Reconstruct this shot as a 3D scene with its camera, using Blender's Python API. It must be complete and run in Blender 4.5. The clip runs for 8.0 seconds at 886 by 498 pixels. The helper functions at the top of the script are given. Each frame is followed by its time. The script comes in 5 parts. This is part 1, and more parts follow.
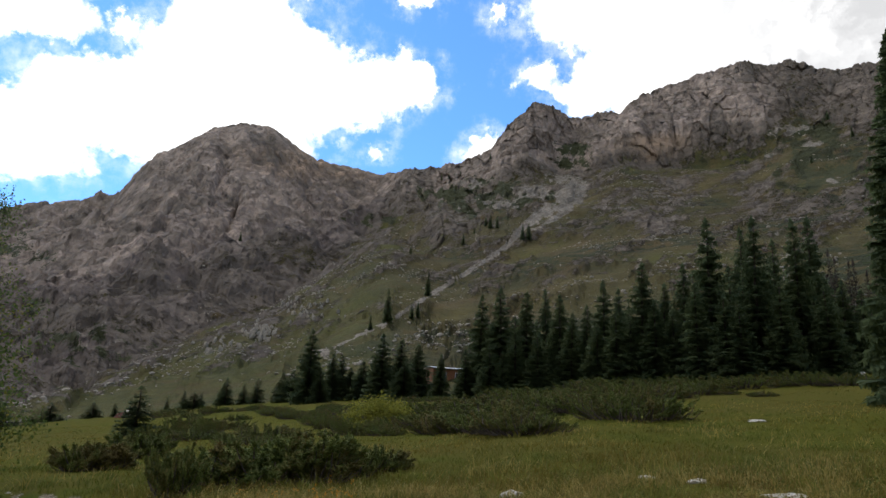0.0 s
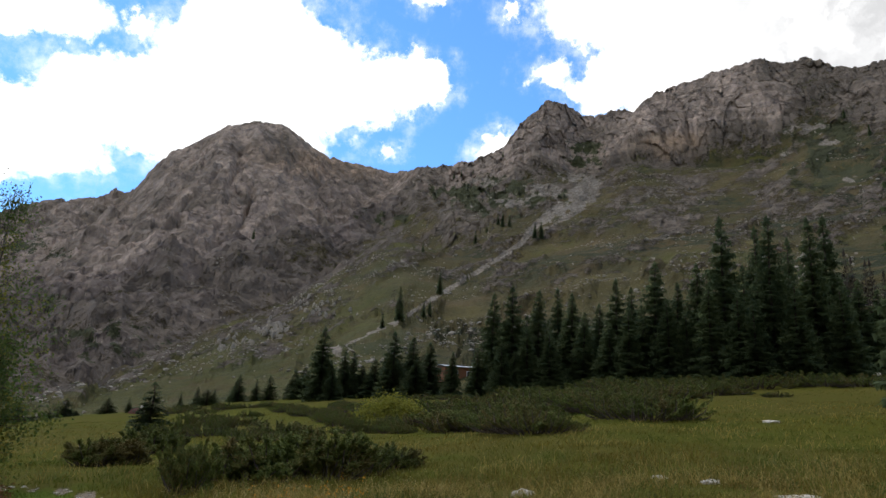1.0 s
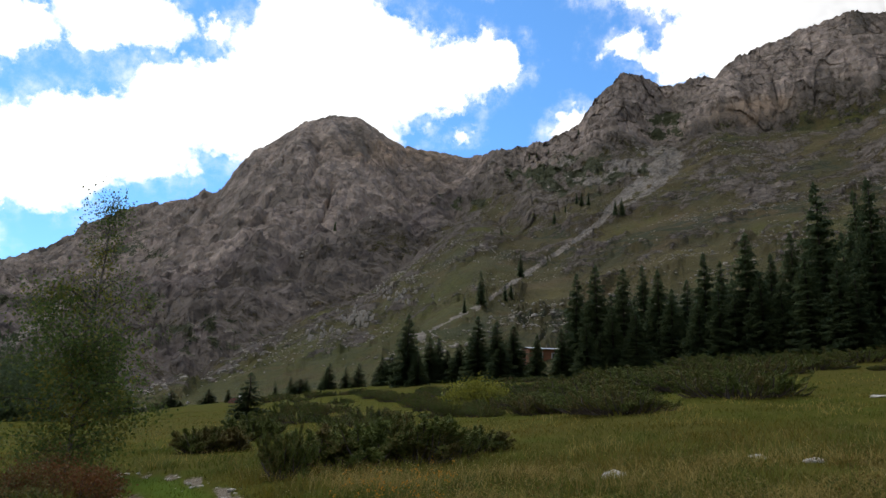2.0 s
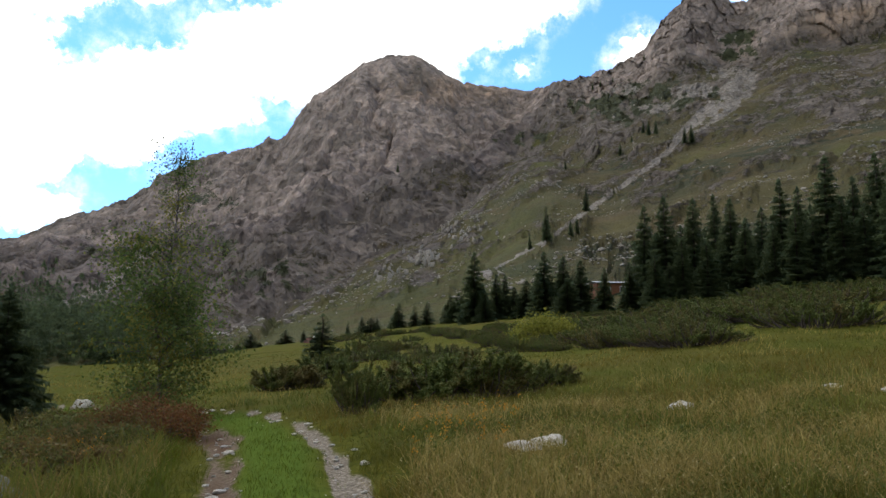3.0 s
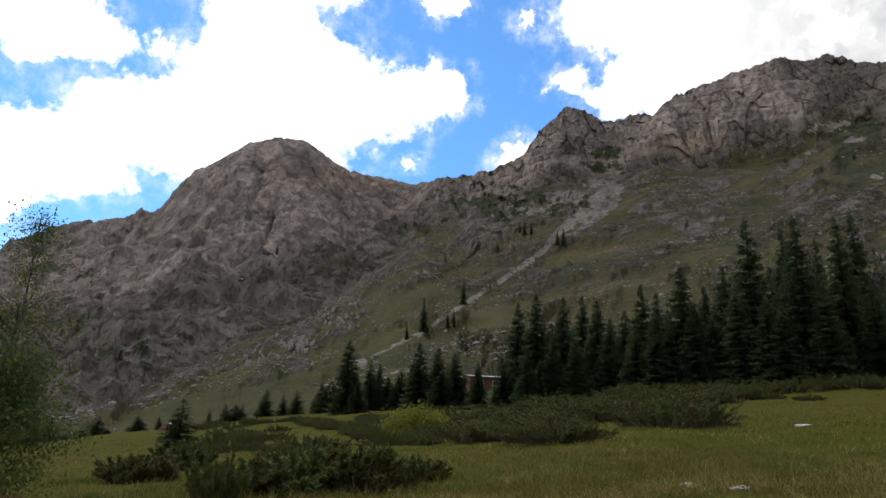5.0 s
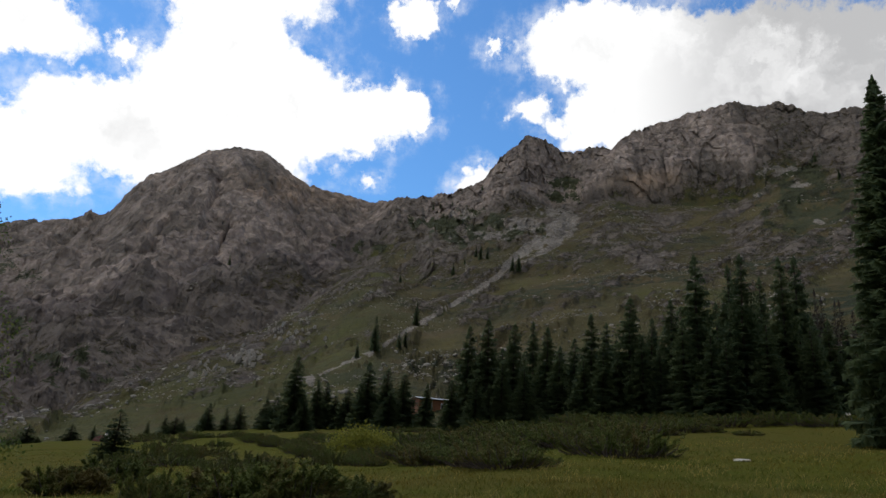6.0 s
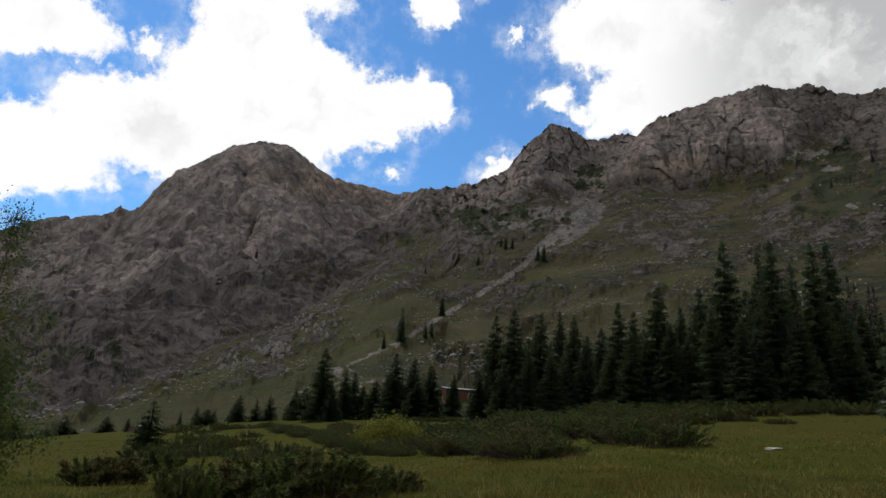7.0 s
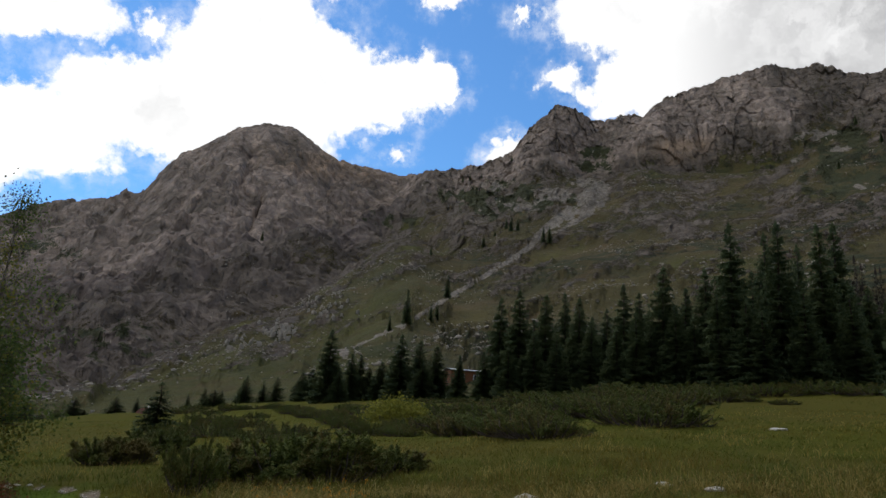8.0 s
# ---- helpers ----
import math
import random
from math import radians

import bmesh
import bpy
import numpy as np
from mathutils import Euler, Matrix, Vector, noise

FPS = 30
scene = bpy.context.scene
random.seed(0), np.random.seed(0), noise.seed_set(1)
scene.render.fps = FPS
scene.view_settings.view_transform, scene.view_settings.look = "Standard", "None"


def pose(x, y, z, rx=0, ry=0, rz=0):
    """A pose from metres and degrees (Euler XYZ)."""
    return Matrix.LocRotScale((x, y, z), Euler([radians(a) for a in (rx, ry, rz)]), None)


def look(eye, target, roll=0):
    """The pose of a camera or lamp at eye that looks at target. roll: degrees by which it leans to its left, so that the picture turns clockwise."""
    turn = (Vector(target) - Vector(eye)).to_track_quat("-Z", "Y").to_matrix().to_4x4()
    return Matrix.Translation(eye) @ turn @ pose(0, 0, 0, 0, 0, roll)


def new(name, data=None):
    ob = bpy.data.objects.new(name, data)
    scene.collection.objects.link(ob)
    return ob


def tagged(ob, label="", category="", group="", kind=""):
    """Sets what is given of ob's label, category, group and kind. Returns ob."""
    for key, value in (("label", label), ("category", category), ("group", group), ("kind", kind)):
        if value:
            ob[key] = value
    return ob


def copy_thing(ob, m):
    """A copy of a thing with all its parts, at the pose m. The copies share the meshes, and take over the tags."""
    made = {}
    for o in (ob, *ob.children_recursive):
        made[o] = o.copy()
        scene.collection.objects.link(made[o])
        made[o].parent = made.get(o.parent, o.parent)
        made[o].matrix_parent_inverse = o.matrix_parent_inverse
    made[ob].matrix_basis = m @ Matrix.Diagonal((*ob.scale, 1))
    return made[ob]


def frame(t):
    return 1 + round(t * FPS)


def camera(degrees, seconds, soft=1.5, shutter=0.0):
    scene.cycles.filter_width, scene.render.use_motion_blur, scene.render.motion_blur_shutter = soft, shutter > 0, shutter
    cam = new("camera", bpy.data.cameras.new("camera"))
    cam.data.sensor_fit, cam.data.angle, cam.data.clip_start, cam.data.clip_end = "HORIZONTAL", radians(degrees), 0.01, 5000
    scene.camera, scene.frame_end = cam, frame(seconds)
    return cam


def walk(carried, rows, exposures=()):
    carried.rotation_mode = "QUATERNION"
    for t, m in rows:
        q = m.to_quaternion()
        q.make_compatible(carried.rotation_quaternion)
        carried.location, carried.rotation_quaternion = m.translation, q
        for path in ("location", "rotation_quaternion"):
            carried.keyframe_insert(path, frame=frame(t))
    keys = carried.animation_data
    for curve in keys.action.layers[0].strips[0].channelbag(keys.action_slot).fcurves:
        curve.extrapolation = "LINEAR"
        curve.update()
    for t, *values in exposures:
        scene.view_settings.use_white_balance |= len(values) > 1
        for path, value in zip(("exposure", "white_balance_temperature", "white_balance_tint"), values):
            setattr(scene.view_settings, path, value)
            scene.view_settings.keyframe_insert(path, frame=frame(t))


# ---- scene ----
cam = camera(65.42, 8.0)


def turn(t, yaw, pitch, roll, x=0.0):
    return (t, pose(x, 0, 1.6, 90 + pitch, 0, yaw) @ pose(0, 0, 0, 0, 0, -roll))


walk(cam, [
    turn(0.0, -0.01, 14.472, -2.229), turn(0.5, -0.09, 14.508, -2.637), turn(1.0, 1.02, 14.287, -2.698), turn(1.2, 2.756, 14.029, -2.491), turn(1.5, 5.361, 13.814, -2.126),
    turn(2.0, 7.69, 12.75, -1.402, 0.01), turn(2.1, 8.245, 12.057, -1.58, 0.02), turn(2.2, 8.84, 10.562, -1.626, 0.03), turn(3.3, 14.016, 7.466, -0.046, 0.09), turn(3.5, 14.327, 7.41, -0.246, 0.09),
    turn(4.0, 13.36, 7.905, -0.07, 0.09), turn(4.5, 9.652, 11.569, -0.7, 0.09), turn(5.0, 2.967, 15.064, -1.565, 0.06), turn(5.2, 1.55, 15.43, -2.2, 0.05),
    turn(6.3, -0.849, 17.207, -3.757, 0.05), turn(6.5, 0.304, 17.159, -3.885, 0.05), turn(7.0, 1.361, 16.058, -3.432, 0.05), turn(7.5, 1.653, 14.833, -3.294, 0.05),
    turn(8.0, 1.73, 14.531, -3.413, 0.05)],
    [(0.0, -0.36), (1.0, -0.36), (2.0, -0.5), (2.2, -0.45), (3.3, 0.0), (4.0, 0.0), (4.5, -0.22), (5.0, -0.48), (6.3, -0.92), (7.0, -0.95), (7.5, -0.9), (8.0, -0.83)])


# ---- light ----
class Nodes:
    """Short hand for node trees."""

    def __init__(self, tree):
        self.tree = tree
        tree.nodes.clear()

    def put(self, value, socket):
        if hasattr(value, "is_output"):
            self.tree.links.new(value, socket)
        elif value is not None:
            if hasattr(socket.default_value, "__len__") and not hasattr(value, "__len__"):
                value = (value,) * len(socket.default_value)
            elif hasattr(value, "__len__") and len(socket.default_value) == 4 and len(value) == 3:
                value = (*value, 1)
            socket.default_value = value

    def add(self, kind, ins=(), **props):
        n = self.tree.nodes.new("ShaderNode" + kind)
        for k, v in props.items():
            setattr(n, k, v)
        for k, v in (ins.items() if isinstance(ins, dict) else enumerate(ins)):
            self.put(v, n.inputs[k])
        return n

    def math(self, op, *ins, clamp=False):
        return self.add("Math", ins, operation=op, use_clamp=clamp).outputs[0]

    def vec(self, op, *ins):
        n = self.add("VectorMath", ins, operation=op)
        return n.outputs["Value"] if op in ("LENGTH", "DOT_PRODUCT") else n.outputs[0]

    def noise(self, vector, scale, detail=5, rough=0.55, distort=0.0):
        return self.add("TexNoise", {"Vector": vector, "Scale": scale, "Detail": detail, "Roughness": rough, "Distortion": distort}).outputs["Fac"]

    def ramp(self, fac, lo, hi, a=0.0, b=1.0):
        return self.add("MapRange", {0: fac, 1: lo, 2: hi, 3: a, 4: b}, interpolation_type="SMOOTHSTEP").outputs[0]

    def mix(self, fac, a, b):
        n = self.add("Mix", data_type="RGBA")
        for v, i in ((fac, 0), (a, 6), (b, 7)):
            self.put(v, n.inputs[i])
        return n.outputs[2]

    def attr(self, name):
        return self.add("Attribute", attribute_name=name).outputs["Fac"]


SUN_BEARING, SUN_HEIGHT = -42.0, 54.0
# cloud banks: bearing, height above the horizon, half width, half height, in degrees
CLOUDS_WEST = ((-17.2, 26.5, 9.8, 5.2), (-26.1, 22.6, 9.1, 3.6), (-34.6, 19.3, 6.9, 3.3), (-40.6, 16.6, 5.7, 3.6), (-9.1, 26.8, 5.8, 3.0), (-3.7, 28.2, 2.8, 1.9),
               (-19.4, 31.5, 5.6, 3.2), (-18.9, 22.4, 7.4, 3.1), (-43.5, 13.8, 2.6, 2.6), (-42.9, 26.0, 4.1, 1.8), (-36.7, 26.7, 2.5, 1.9), (-21.0, 35.5, 10.0, 3.2),
               (-45.5, 21.5, 2.0, 1.8), (-44.0, 9.2, 3.2, 1.6), (-48.5, 17.0, 5.0, 9.0), (-44.5, 25.5, 3.8, 2.6), (-35.3, 28.2, 5.3, 2.4), (-27.8, 28.2, 1.6, 1.0))
CLOUDS_EAST = ((22.0, 30.5, 9.5, 4.5), (15.0, 28.2, 3.9, 2.9), (12.5, 26.3, 1.9, 1.0), (7.8, 28.6, 2.1, 1.2), (15.0, 33.5, 9.0, 3.2), (4.2, 33.0, 0.9, 0.7),
               (3.2, 22.6, 2.0, 1.2), (-3.4, 35.2, 2.3, 1.8), (28.0, 29.0, 12.0, 6.0), (0.3, 36.9, 1.1, 0.7), (10.6, 27.4, 1.6, 0.8), (-6.4, 22.5, 1.0, 0.55))

world = bpy.data.worlds.new("sky")
scene.world = world
world.use_nodes = True
w = Nodes(world.node_tree)
ray_dir = w.add("TexCoord").outputs["Generated"]
sx, sy, sz = w.add("SeparateXYZ", [ray_dir]).outputs
bearing = w.math("MULTIPLY", w.math("ARCTAN2", sx, sy), 57.29578)
height = w.math("MULTIPLY", w.math("ARCSINE", sz), 57.29578)
place = w.add("CombineXYZ", [bearing, height, 0.0]).outputs[0]
wobble = w.add("TexNoise", {"Vector": place, "Scale": 0.22, "Detail": 9.0, "Roughness": 0.62}).outputs["Color"]
curl = w.add("TexNoise", {"Vector": place, "Scale": 0.8, "Detail": 8.0, "Roughness": 0.65}).outputs["Color"]
warped = w.vec("ADD", place, w.vec("MULTIPLY", w.vec("SUBTRACT", wobble, (0.5, 0.5, 0.5)), (6.0, 4.5, 0.0)))
warped = w.vec("ADD", warped, w.vec("MULTIPLY", w.vec("SUBTRACT", curl, (0.5, 0.5, 0.5)), (3.2, 2.6, 0.0)))


def banks(rows):
    out = None
    for a, e, ra, re in rows:
        d = w.vec("LENGTH", w.vec("MULTIPLY_ADD", warped, (1 / ra, 1 / re, 0), (-a / ra, -e / re, 0)))
        d = w.math("MULTIPLY", w.math("SUBTRACT", d, 1.0), min(ra, re) ** 0.7)
        out = d if out is None else w.math("SMOOTH_MIN", out, d, 0.5)
    return out


near_banks = w.math("MINIMUM", banks(CLOUDS_WEST), banks(CLOUDS_EAST))
near_banks = w.math("ADD", near_banks, w.math("MULTIPLY", w.math("SUBTRACT", w.noise(place, 0.55, 9, 0.68), 0.5), 1.1))
# the rest of the sky carries the same broken cumulus
scatter = w.ramp(w.noise(w.vec("MULTIPLY", ray_dir, (1.0, 1.0, 2.2)), 2.6, 8, 0.6), 0.44, 0.54)
aside = w.math("MAXIMUM", w.ramp(w.math("ABSOLUTE", w.math("ADD", bearing, 6.0)), 46.0, 58.0), w.ramp(height, 39.0, 46.0))
cover = w.math("MAXIMUM", w.ramp(near_banks, 0.22, -0.42), w.math("MULTIPLY", scatter, aside))
veil = w.math("MULTIPLY", w.ramp(near_banks, 1.3, -0.1), w.ramp(w.noise(place, 0.35, 7, 0.65), 0.40, 0.75, 0.0, 0.55))
cover = w.math("MAXIMUM", cover, veil)
sky = w.add("TexSky", sky_type="NISHITA", sun_disc=False, sun_elevation=radians(SUN_HEIGHT), sun_rotation=radians(SUN_BEARING), altitude=2000, air_density=1.6, dust_density=0.4, ozone_density=3.0).outputs[0]
blue = w.vec("MULTIPLY", sky, (0.112, 0.182, 0.242))
billow = w.noise(warped, 0.16, 8, 0.6)
grey = w.math("MULTIPLY", w.ramp(billow, 0.42, 0.68), w.ramp(near_banks, -0.6, -2.4))
east = w.ramp(bearing, 13.0, 30.0)
grey = w.math("MAXIMUM", w.math("MULTIPLY", grey, 0.4), w.math("MULTIPLY", east, w.ramp(billow, 0.3, 0.6, 0.3, 1.0)))
cloud = w.mix(grey, (1.98, 1.98, 1.98), (0.98, 0.985, 1.0))
bg = w.add("Background", {"Color": w.mix(cover, blue, cloud), "Strength": 1.0})
w.add("OutputWorld", [bg.outputs[0]])

sun = new("sun", bpy.data.lights.new("sun", "SUN"))
sun.data.energy, sun.data.angle, sun.data.color = 1.25, radians(7), (1.0, 0.93, 0.81)
sun_way = Vector((math.sin(radians(SUN_BEARING)) * math.cos(radians(SUN_HEIGHT)), math.cos(radians(SUN_BEARING)) * math.cos(radians(SUN_HEIGHT)), math.sin(radians(SUN_HEIGHT))))
sun.matrix_world = look(sun_way * 100, (0, 0, 0))


# ---- materials ----
def surface(name, rough=0.9, spec=0.25):
    mat = bpy.data.materials.new(name)
    mat.use_nodes = True
    n = Nodes(mat.node_tree)
    shader = n.add("BsdfPrincipled", {"Roughness": rough, "Specular IOR Level": spec})
    n.add("OutputMaterial", [shader.outputs[0]])
    return mat, n, shader


def relief(n, shader, height_out, distance, strength=1.0):
    n.put(n.add("Bump", {"Height": height_out, "Distance": distance, "Strength": strength}).outputs[0], shader.inputs["Normal"])


def leafy(name, dark, light, third=None, rough=0.75, patch=1.2, thin=0.0, third_at=(0.6, 0.82), fresh=None):
    """Foliage whose leaves differ one by one and in patches; thin ones let some light through."""
    mat, n, s = surface(name, rough, 0.2)
    geo = n.add("NewGeometry")
    each = n.add("ObjectInfo").outputs["Random"]
    p = n.noise(geo.outputs["Position"], patch, 3)
    f = n.math("ADD", n.math("MULTIPLY", geo.outputs["Random Per Island"], 0.6), n.math("MULTIPLY", p, 0.5))
    f = n.math("ADD", f, n.math("MULTIPLY", n.math("SUBTRACT", each, 0.5), 0.3), clamp=True)
    c = n.mix(f, dark, light)
    if third:
        c = n.mix(n.ramp(n.math("ADD", n.noise(geo.outputs["Position"], patch * 0.6, 3), n.math("MULTIPLY", geo.outputs["Random Per Island"], 0.25)), *third_at), c, third)
    if fresh:
        c = n.mix(n.ramp(n.math("ADD", n.noise(geo.outputs["Position"], 0.16, 4), n.math("MULTIPLY", geo.outputs["Random Per Island"], 0.12)), 0.52, 0.68, 0, 0.8), c, fresh)
    n.put(c, s.inputs["Base Color"])
    if thin:
        glow = n.add("BsdfTranslucent", {"Color": c})
        both = n.add("MixShader", [thin, s.outputs[0], glow.outputs[0]])
        n.put(both.outputs[0], next(q for q in n.tree.nodes if q.type == "OUTPUT_MATERIAL").inputs[0])
    return mat


def rocky(name, dark, light, warm, scale=1.0):
    mat, n, s = surface(name, 0.92, 0.2)
    p = n.add("TexCoord").outputs["Object"]
    big, fine = n.noise(p, 1.6 * scale, 4), n.noise(p, 14 * scale, 8, 0.65)
    c = n.mix(n.ramp(fine, 0.3, 0.7), dark, light)
    c = n.mix(n.ramp(big, 0.52, 0.7, 0, 0.6), c, warm)
    n.put(c, s.inputs["Base Color"])
    relief(n, s, n.math("ADD", fine, big), 0.05 / scale)
    return mat


def bark(name, dark, light):
    mat, n, s = surface(name, 0.95, 0.1)
    p = n.vec("MULTIPLY", n.add("TexCoord").outputs["Object"], (1, 1, 0.25))
    f = n.noise(p, 30, 6, 0.7)
    n.put(n.mix(n.ramp(f, 0.35, 0.65), dark, light), s.inputs["Base Color"])
    relief(n, s, f, 0.01)
    return mat


def mountain_stuff():
    mat, n, s = surface("mountain_rock_and_turf", 0.95, 0.12)
    p = n.add("NewGeometry").outputs["Position"]
    rock, scree, bushy = n.attr("rock"), n.attr("scree"), n.attr("bushy")
    big, mid, fine = n.noise(p, 0.022, 6, 0.6), n.noise(p, 0.09, 7, 0.65), n.noise(p, 0.45, 6, 0.7)
    # bare rock: tan slabs high up, purplish brown crags below darkened for their shade, ochre parts, dark joints and
    # water stains
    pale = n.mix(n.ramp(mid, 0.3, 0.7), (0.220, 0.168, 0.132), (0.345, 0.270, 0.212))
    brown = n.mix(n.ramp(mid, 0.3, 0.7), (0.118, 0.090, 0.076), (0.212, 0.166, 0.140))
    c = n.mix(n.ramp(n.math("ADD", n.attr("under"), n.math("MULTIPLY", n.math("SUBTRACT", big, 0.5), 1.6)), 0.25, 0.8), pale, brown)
    c = n.mix(n.ramp(big, 0.55, 0.75, 0, 0.45), c, (0.29, 0.208, 0.155))
    c = n.mix(n.ramp(n.math("MULTIPLY", n.attr("ochre"), n.math("ADD", mid, 0.35)), 0.18, 0.75, 0, 0.75), c, (0.40, 0.270, 0.170))
    c = n.mix(n.ramp(n.noise(p, 0.011, 5, 0.6), 0.52, 0.66, 0, 0.35), c, (0.17, 0.142, 0.122))
    wall = n.vec("MULTIPLY", p, (1.0, 1.0, 0.13))
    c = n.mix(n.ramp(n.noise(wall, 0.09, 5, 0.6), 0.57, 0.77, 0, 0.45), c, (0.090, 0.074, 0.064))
    tone = n.math("ADD", 1.0, n.attr("tone"))
    c = n.vec("MULTIPLY", c, n.add("CombineXYZ", [tone, tone, tone]).outputs[0])
    steep = n.vec("MULTIPLY", n.vec("ADD", p, n.vec("MULTIPLY", n.add("TexNoise", {"Vector": p, "Scale": 0.05, "Detail": 3.0}).outputs["Color"], (14, 14, 14))), (1.0, 1.0, 0.55))
    # tilted facets of broken rock at two sizes, in metres of relief
    relief_m = None
    for scale, slope in ((0.075, 1.5), (0.21, 1.3)):
        v = n.add("TexVoronoi", {"Vector": steep, "Scale": scale}, distance="CHEBYCHEV")
        way = n.vec("SUBTRACT", v.outputs["Color"], (0.5, 0.5, 0.5))
        f = n.math("MULTIPLY", n.vec("DOT_PRODUCT", n.vec("SUBTRACT", steep, v.outputs["Position"]), way), slope)
        f = n.math("ADD", f, n.math("MULTIPLY", n.add("SeparateXYZ", [v.outputs["Color"]]).outputs[1], 0.10 / scale))
        relief_m = f if relief_m is None else n.math("ADD", relief_m, f)
        shade = n.add("SeparateXYZ", [v.outputs["Color"]]).outputs[0]
        c = n.mix(n.ramp(shade, 0.55, 1.0, 0, 0.30), c, (0.12, 0.096, 0.080))
    # thin open cracks, here and there, with lichen and crevice shade in their dark colour
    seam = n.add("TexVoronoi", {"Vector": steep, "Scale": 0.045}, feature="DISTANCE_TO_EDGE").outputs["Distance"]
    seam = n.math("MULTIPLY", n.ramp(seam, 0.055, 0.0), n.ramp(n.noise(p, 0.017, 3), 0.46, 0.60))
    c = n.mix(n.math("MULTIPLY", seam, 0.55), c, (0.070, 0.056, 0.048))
    c = n.mix(n.ramp(fine, 0.62, 0.78, 0, 0.35), c, (0.30, 0.262, 0.225))
    # turf: olive, heathery brown and fresh green, with small dark shrubs and grey stones in it
    speck = n.noise(p, 1.1, 4, 0.7)
    g = n.mix(n.ramp(mid, 0.35, 0.65), (0.066, 0.053, 0.020), (0.106, 0.086, 0.030))
    g = n.mix(n.ramp(big, 0.48, 0.64, 0, 0.7), g, (0.108, 0.075, 0.036))
    g = n.mix(n.ramp(n.noise(p, 0.013, 4), 0.54, 0.66, 0, 0.65), g, (0.088, 0.088, 0.021))
    g = n.mix(n.math("MULTIPLY", n.attr("foot"), n.ramp(mid, 0.3, 0.6)), g, n.mix(n.ramp(fine, 0.35, 0.65), (0.058, 0.066, 0.016), (0.120, 0.122, 0.028)))
    g = n.mix(n.ramp(fine, 0.57, 0.70, 0, 0.6), g, (0.110, 0.092, 0.060))
    g = n.mix(n.ramp(speck, 0.63, 0.73, 0, 0.5), g, (0.19, 0.168, 0.132))
    g = n.mix(n.math("MULTIPLY", bushy, n.ramp(mid, 0.42, 0.54)), g, n.mix(speck, (0.020, 0.026, 0.012), (0.045, 0.050, 0.022)))
    g = n.mix(n.ramp(n.noise(p, 0.3, 3, 0.6), 0.58, 0.68, 0, 0.7), g, (0.030, 0.034, 0.015))
    k = n.ramp(n.math("ADD", rock, n.math("MULTIPLY", n.math("SUBTRACT", n.math("ADD", mid, n.math("MULTIPLY", fine, 0.9)), 0.95), 1.4)), 0.42, 0.60)
    c = n.mix(n.ramp(rock, 1.0, 0.7, 0, 0.85), c, n.mix(fine, (0.066, 0.053, 0.040), (0.165, 0.134, 0.103)))
    c = n.mix(k, g, c)
    shrub = n.ramp(n.math("ADD", n.attr("shrub"), n.math("MULTIPLY", n.math("SUBTRACT", n.math("ADD", mid, fine), 1.0), 1.5)), 0.45, 0.62)
    c = n.mix(shrub, c, n.mix(speck, (0.026, 0.030, 0.013), (0.062, 0.064, 0.026)))
    c = n.mix(n.ramp(n.math("ADD", scree, n.math("MULTIPLY", n.math("SUBTRACT", n.math("ADD", mid, fine), 1.0), 1.0)), 0.40, 0.62), c, n.mix(n.ramp(fine, 0.35, 0.65), (0.120, 0.101, 0.080), (0.300, 0.258, 0.205)))
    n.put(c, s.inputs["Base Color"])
    h = n.math("ADD", n.math("MULTIPLY", mid, 1.8), n.math("MULTIPLY", fine, 1.5))
    relief(n, s, n.math("ADD", h, n.math("MULTIPLY", n.math("SUBTRACT", relief_m, n.math("MULTIPLY", seam, 1.6)), k)), 1.0, 0.95)
    return mat


def meadow_stuff():
    mat, n, s = surface("meadow_turf", 0.95, 0.02)
    p = n.add("NewGeometry").outputs["Position"]
    rut, mud, crown = n.attr("rut"), n.attr("mud"), n.attr("crown")
    big, mid, fine, grit = n.noise(p, 0.07, 4), n.noise(p, 0.6, 6, 0.6), n.noise(p, 6.0, 6, 0.7), n.noise(p, 24.0, 8, 0.75)
    g = n.mix(n.ramp(fine, 0.3, 0.7), (0.046, 0.050, 0.007), (0.106, 0.101, 0.015))
    g = n.mix(n.ramp(big, 0.44, 0.60, 0, 0.65), g, (0.090, 0.075, 0.017))
    g = n.mix(n.ramp(mid, 0.52, 0.72, 0, 0.6), g, (0.066, 0.085, 0.012))
    g = n.mix(crown, g, n.mix(fine, (0.05, 0.085, 0.010), (0.10, 0.14, 0.02)))
    e = n.mix(n.ramp(grit, 0.42, 0.66), (0.125, 0.100, 0.070), (0.38, 0.322, 0.242))
    e = n.mix(n.math("MULTIPLY", mud, n.ramp(mid, 0.2, 0.38)), e, n.mix(grit, (0.060, 0.035, 0.020), (0.150, 0.094, 0.057)))
    k = n.ramp(n.math("ADD", rut, n.math("MULTIPLY", n.math("SUBTRACT", n.math("ADD", mid, fine), 1.0), 0.8)), 0.38, 0.62)
    n.put(n.mix(k, g, e), s.inputs["Base Color"])
    relief(n, s, n.math("ADD", fine, n.math("MULTIPLY", grit, 0.4)), 0.03)
    return mat


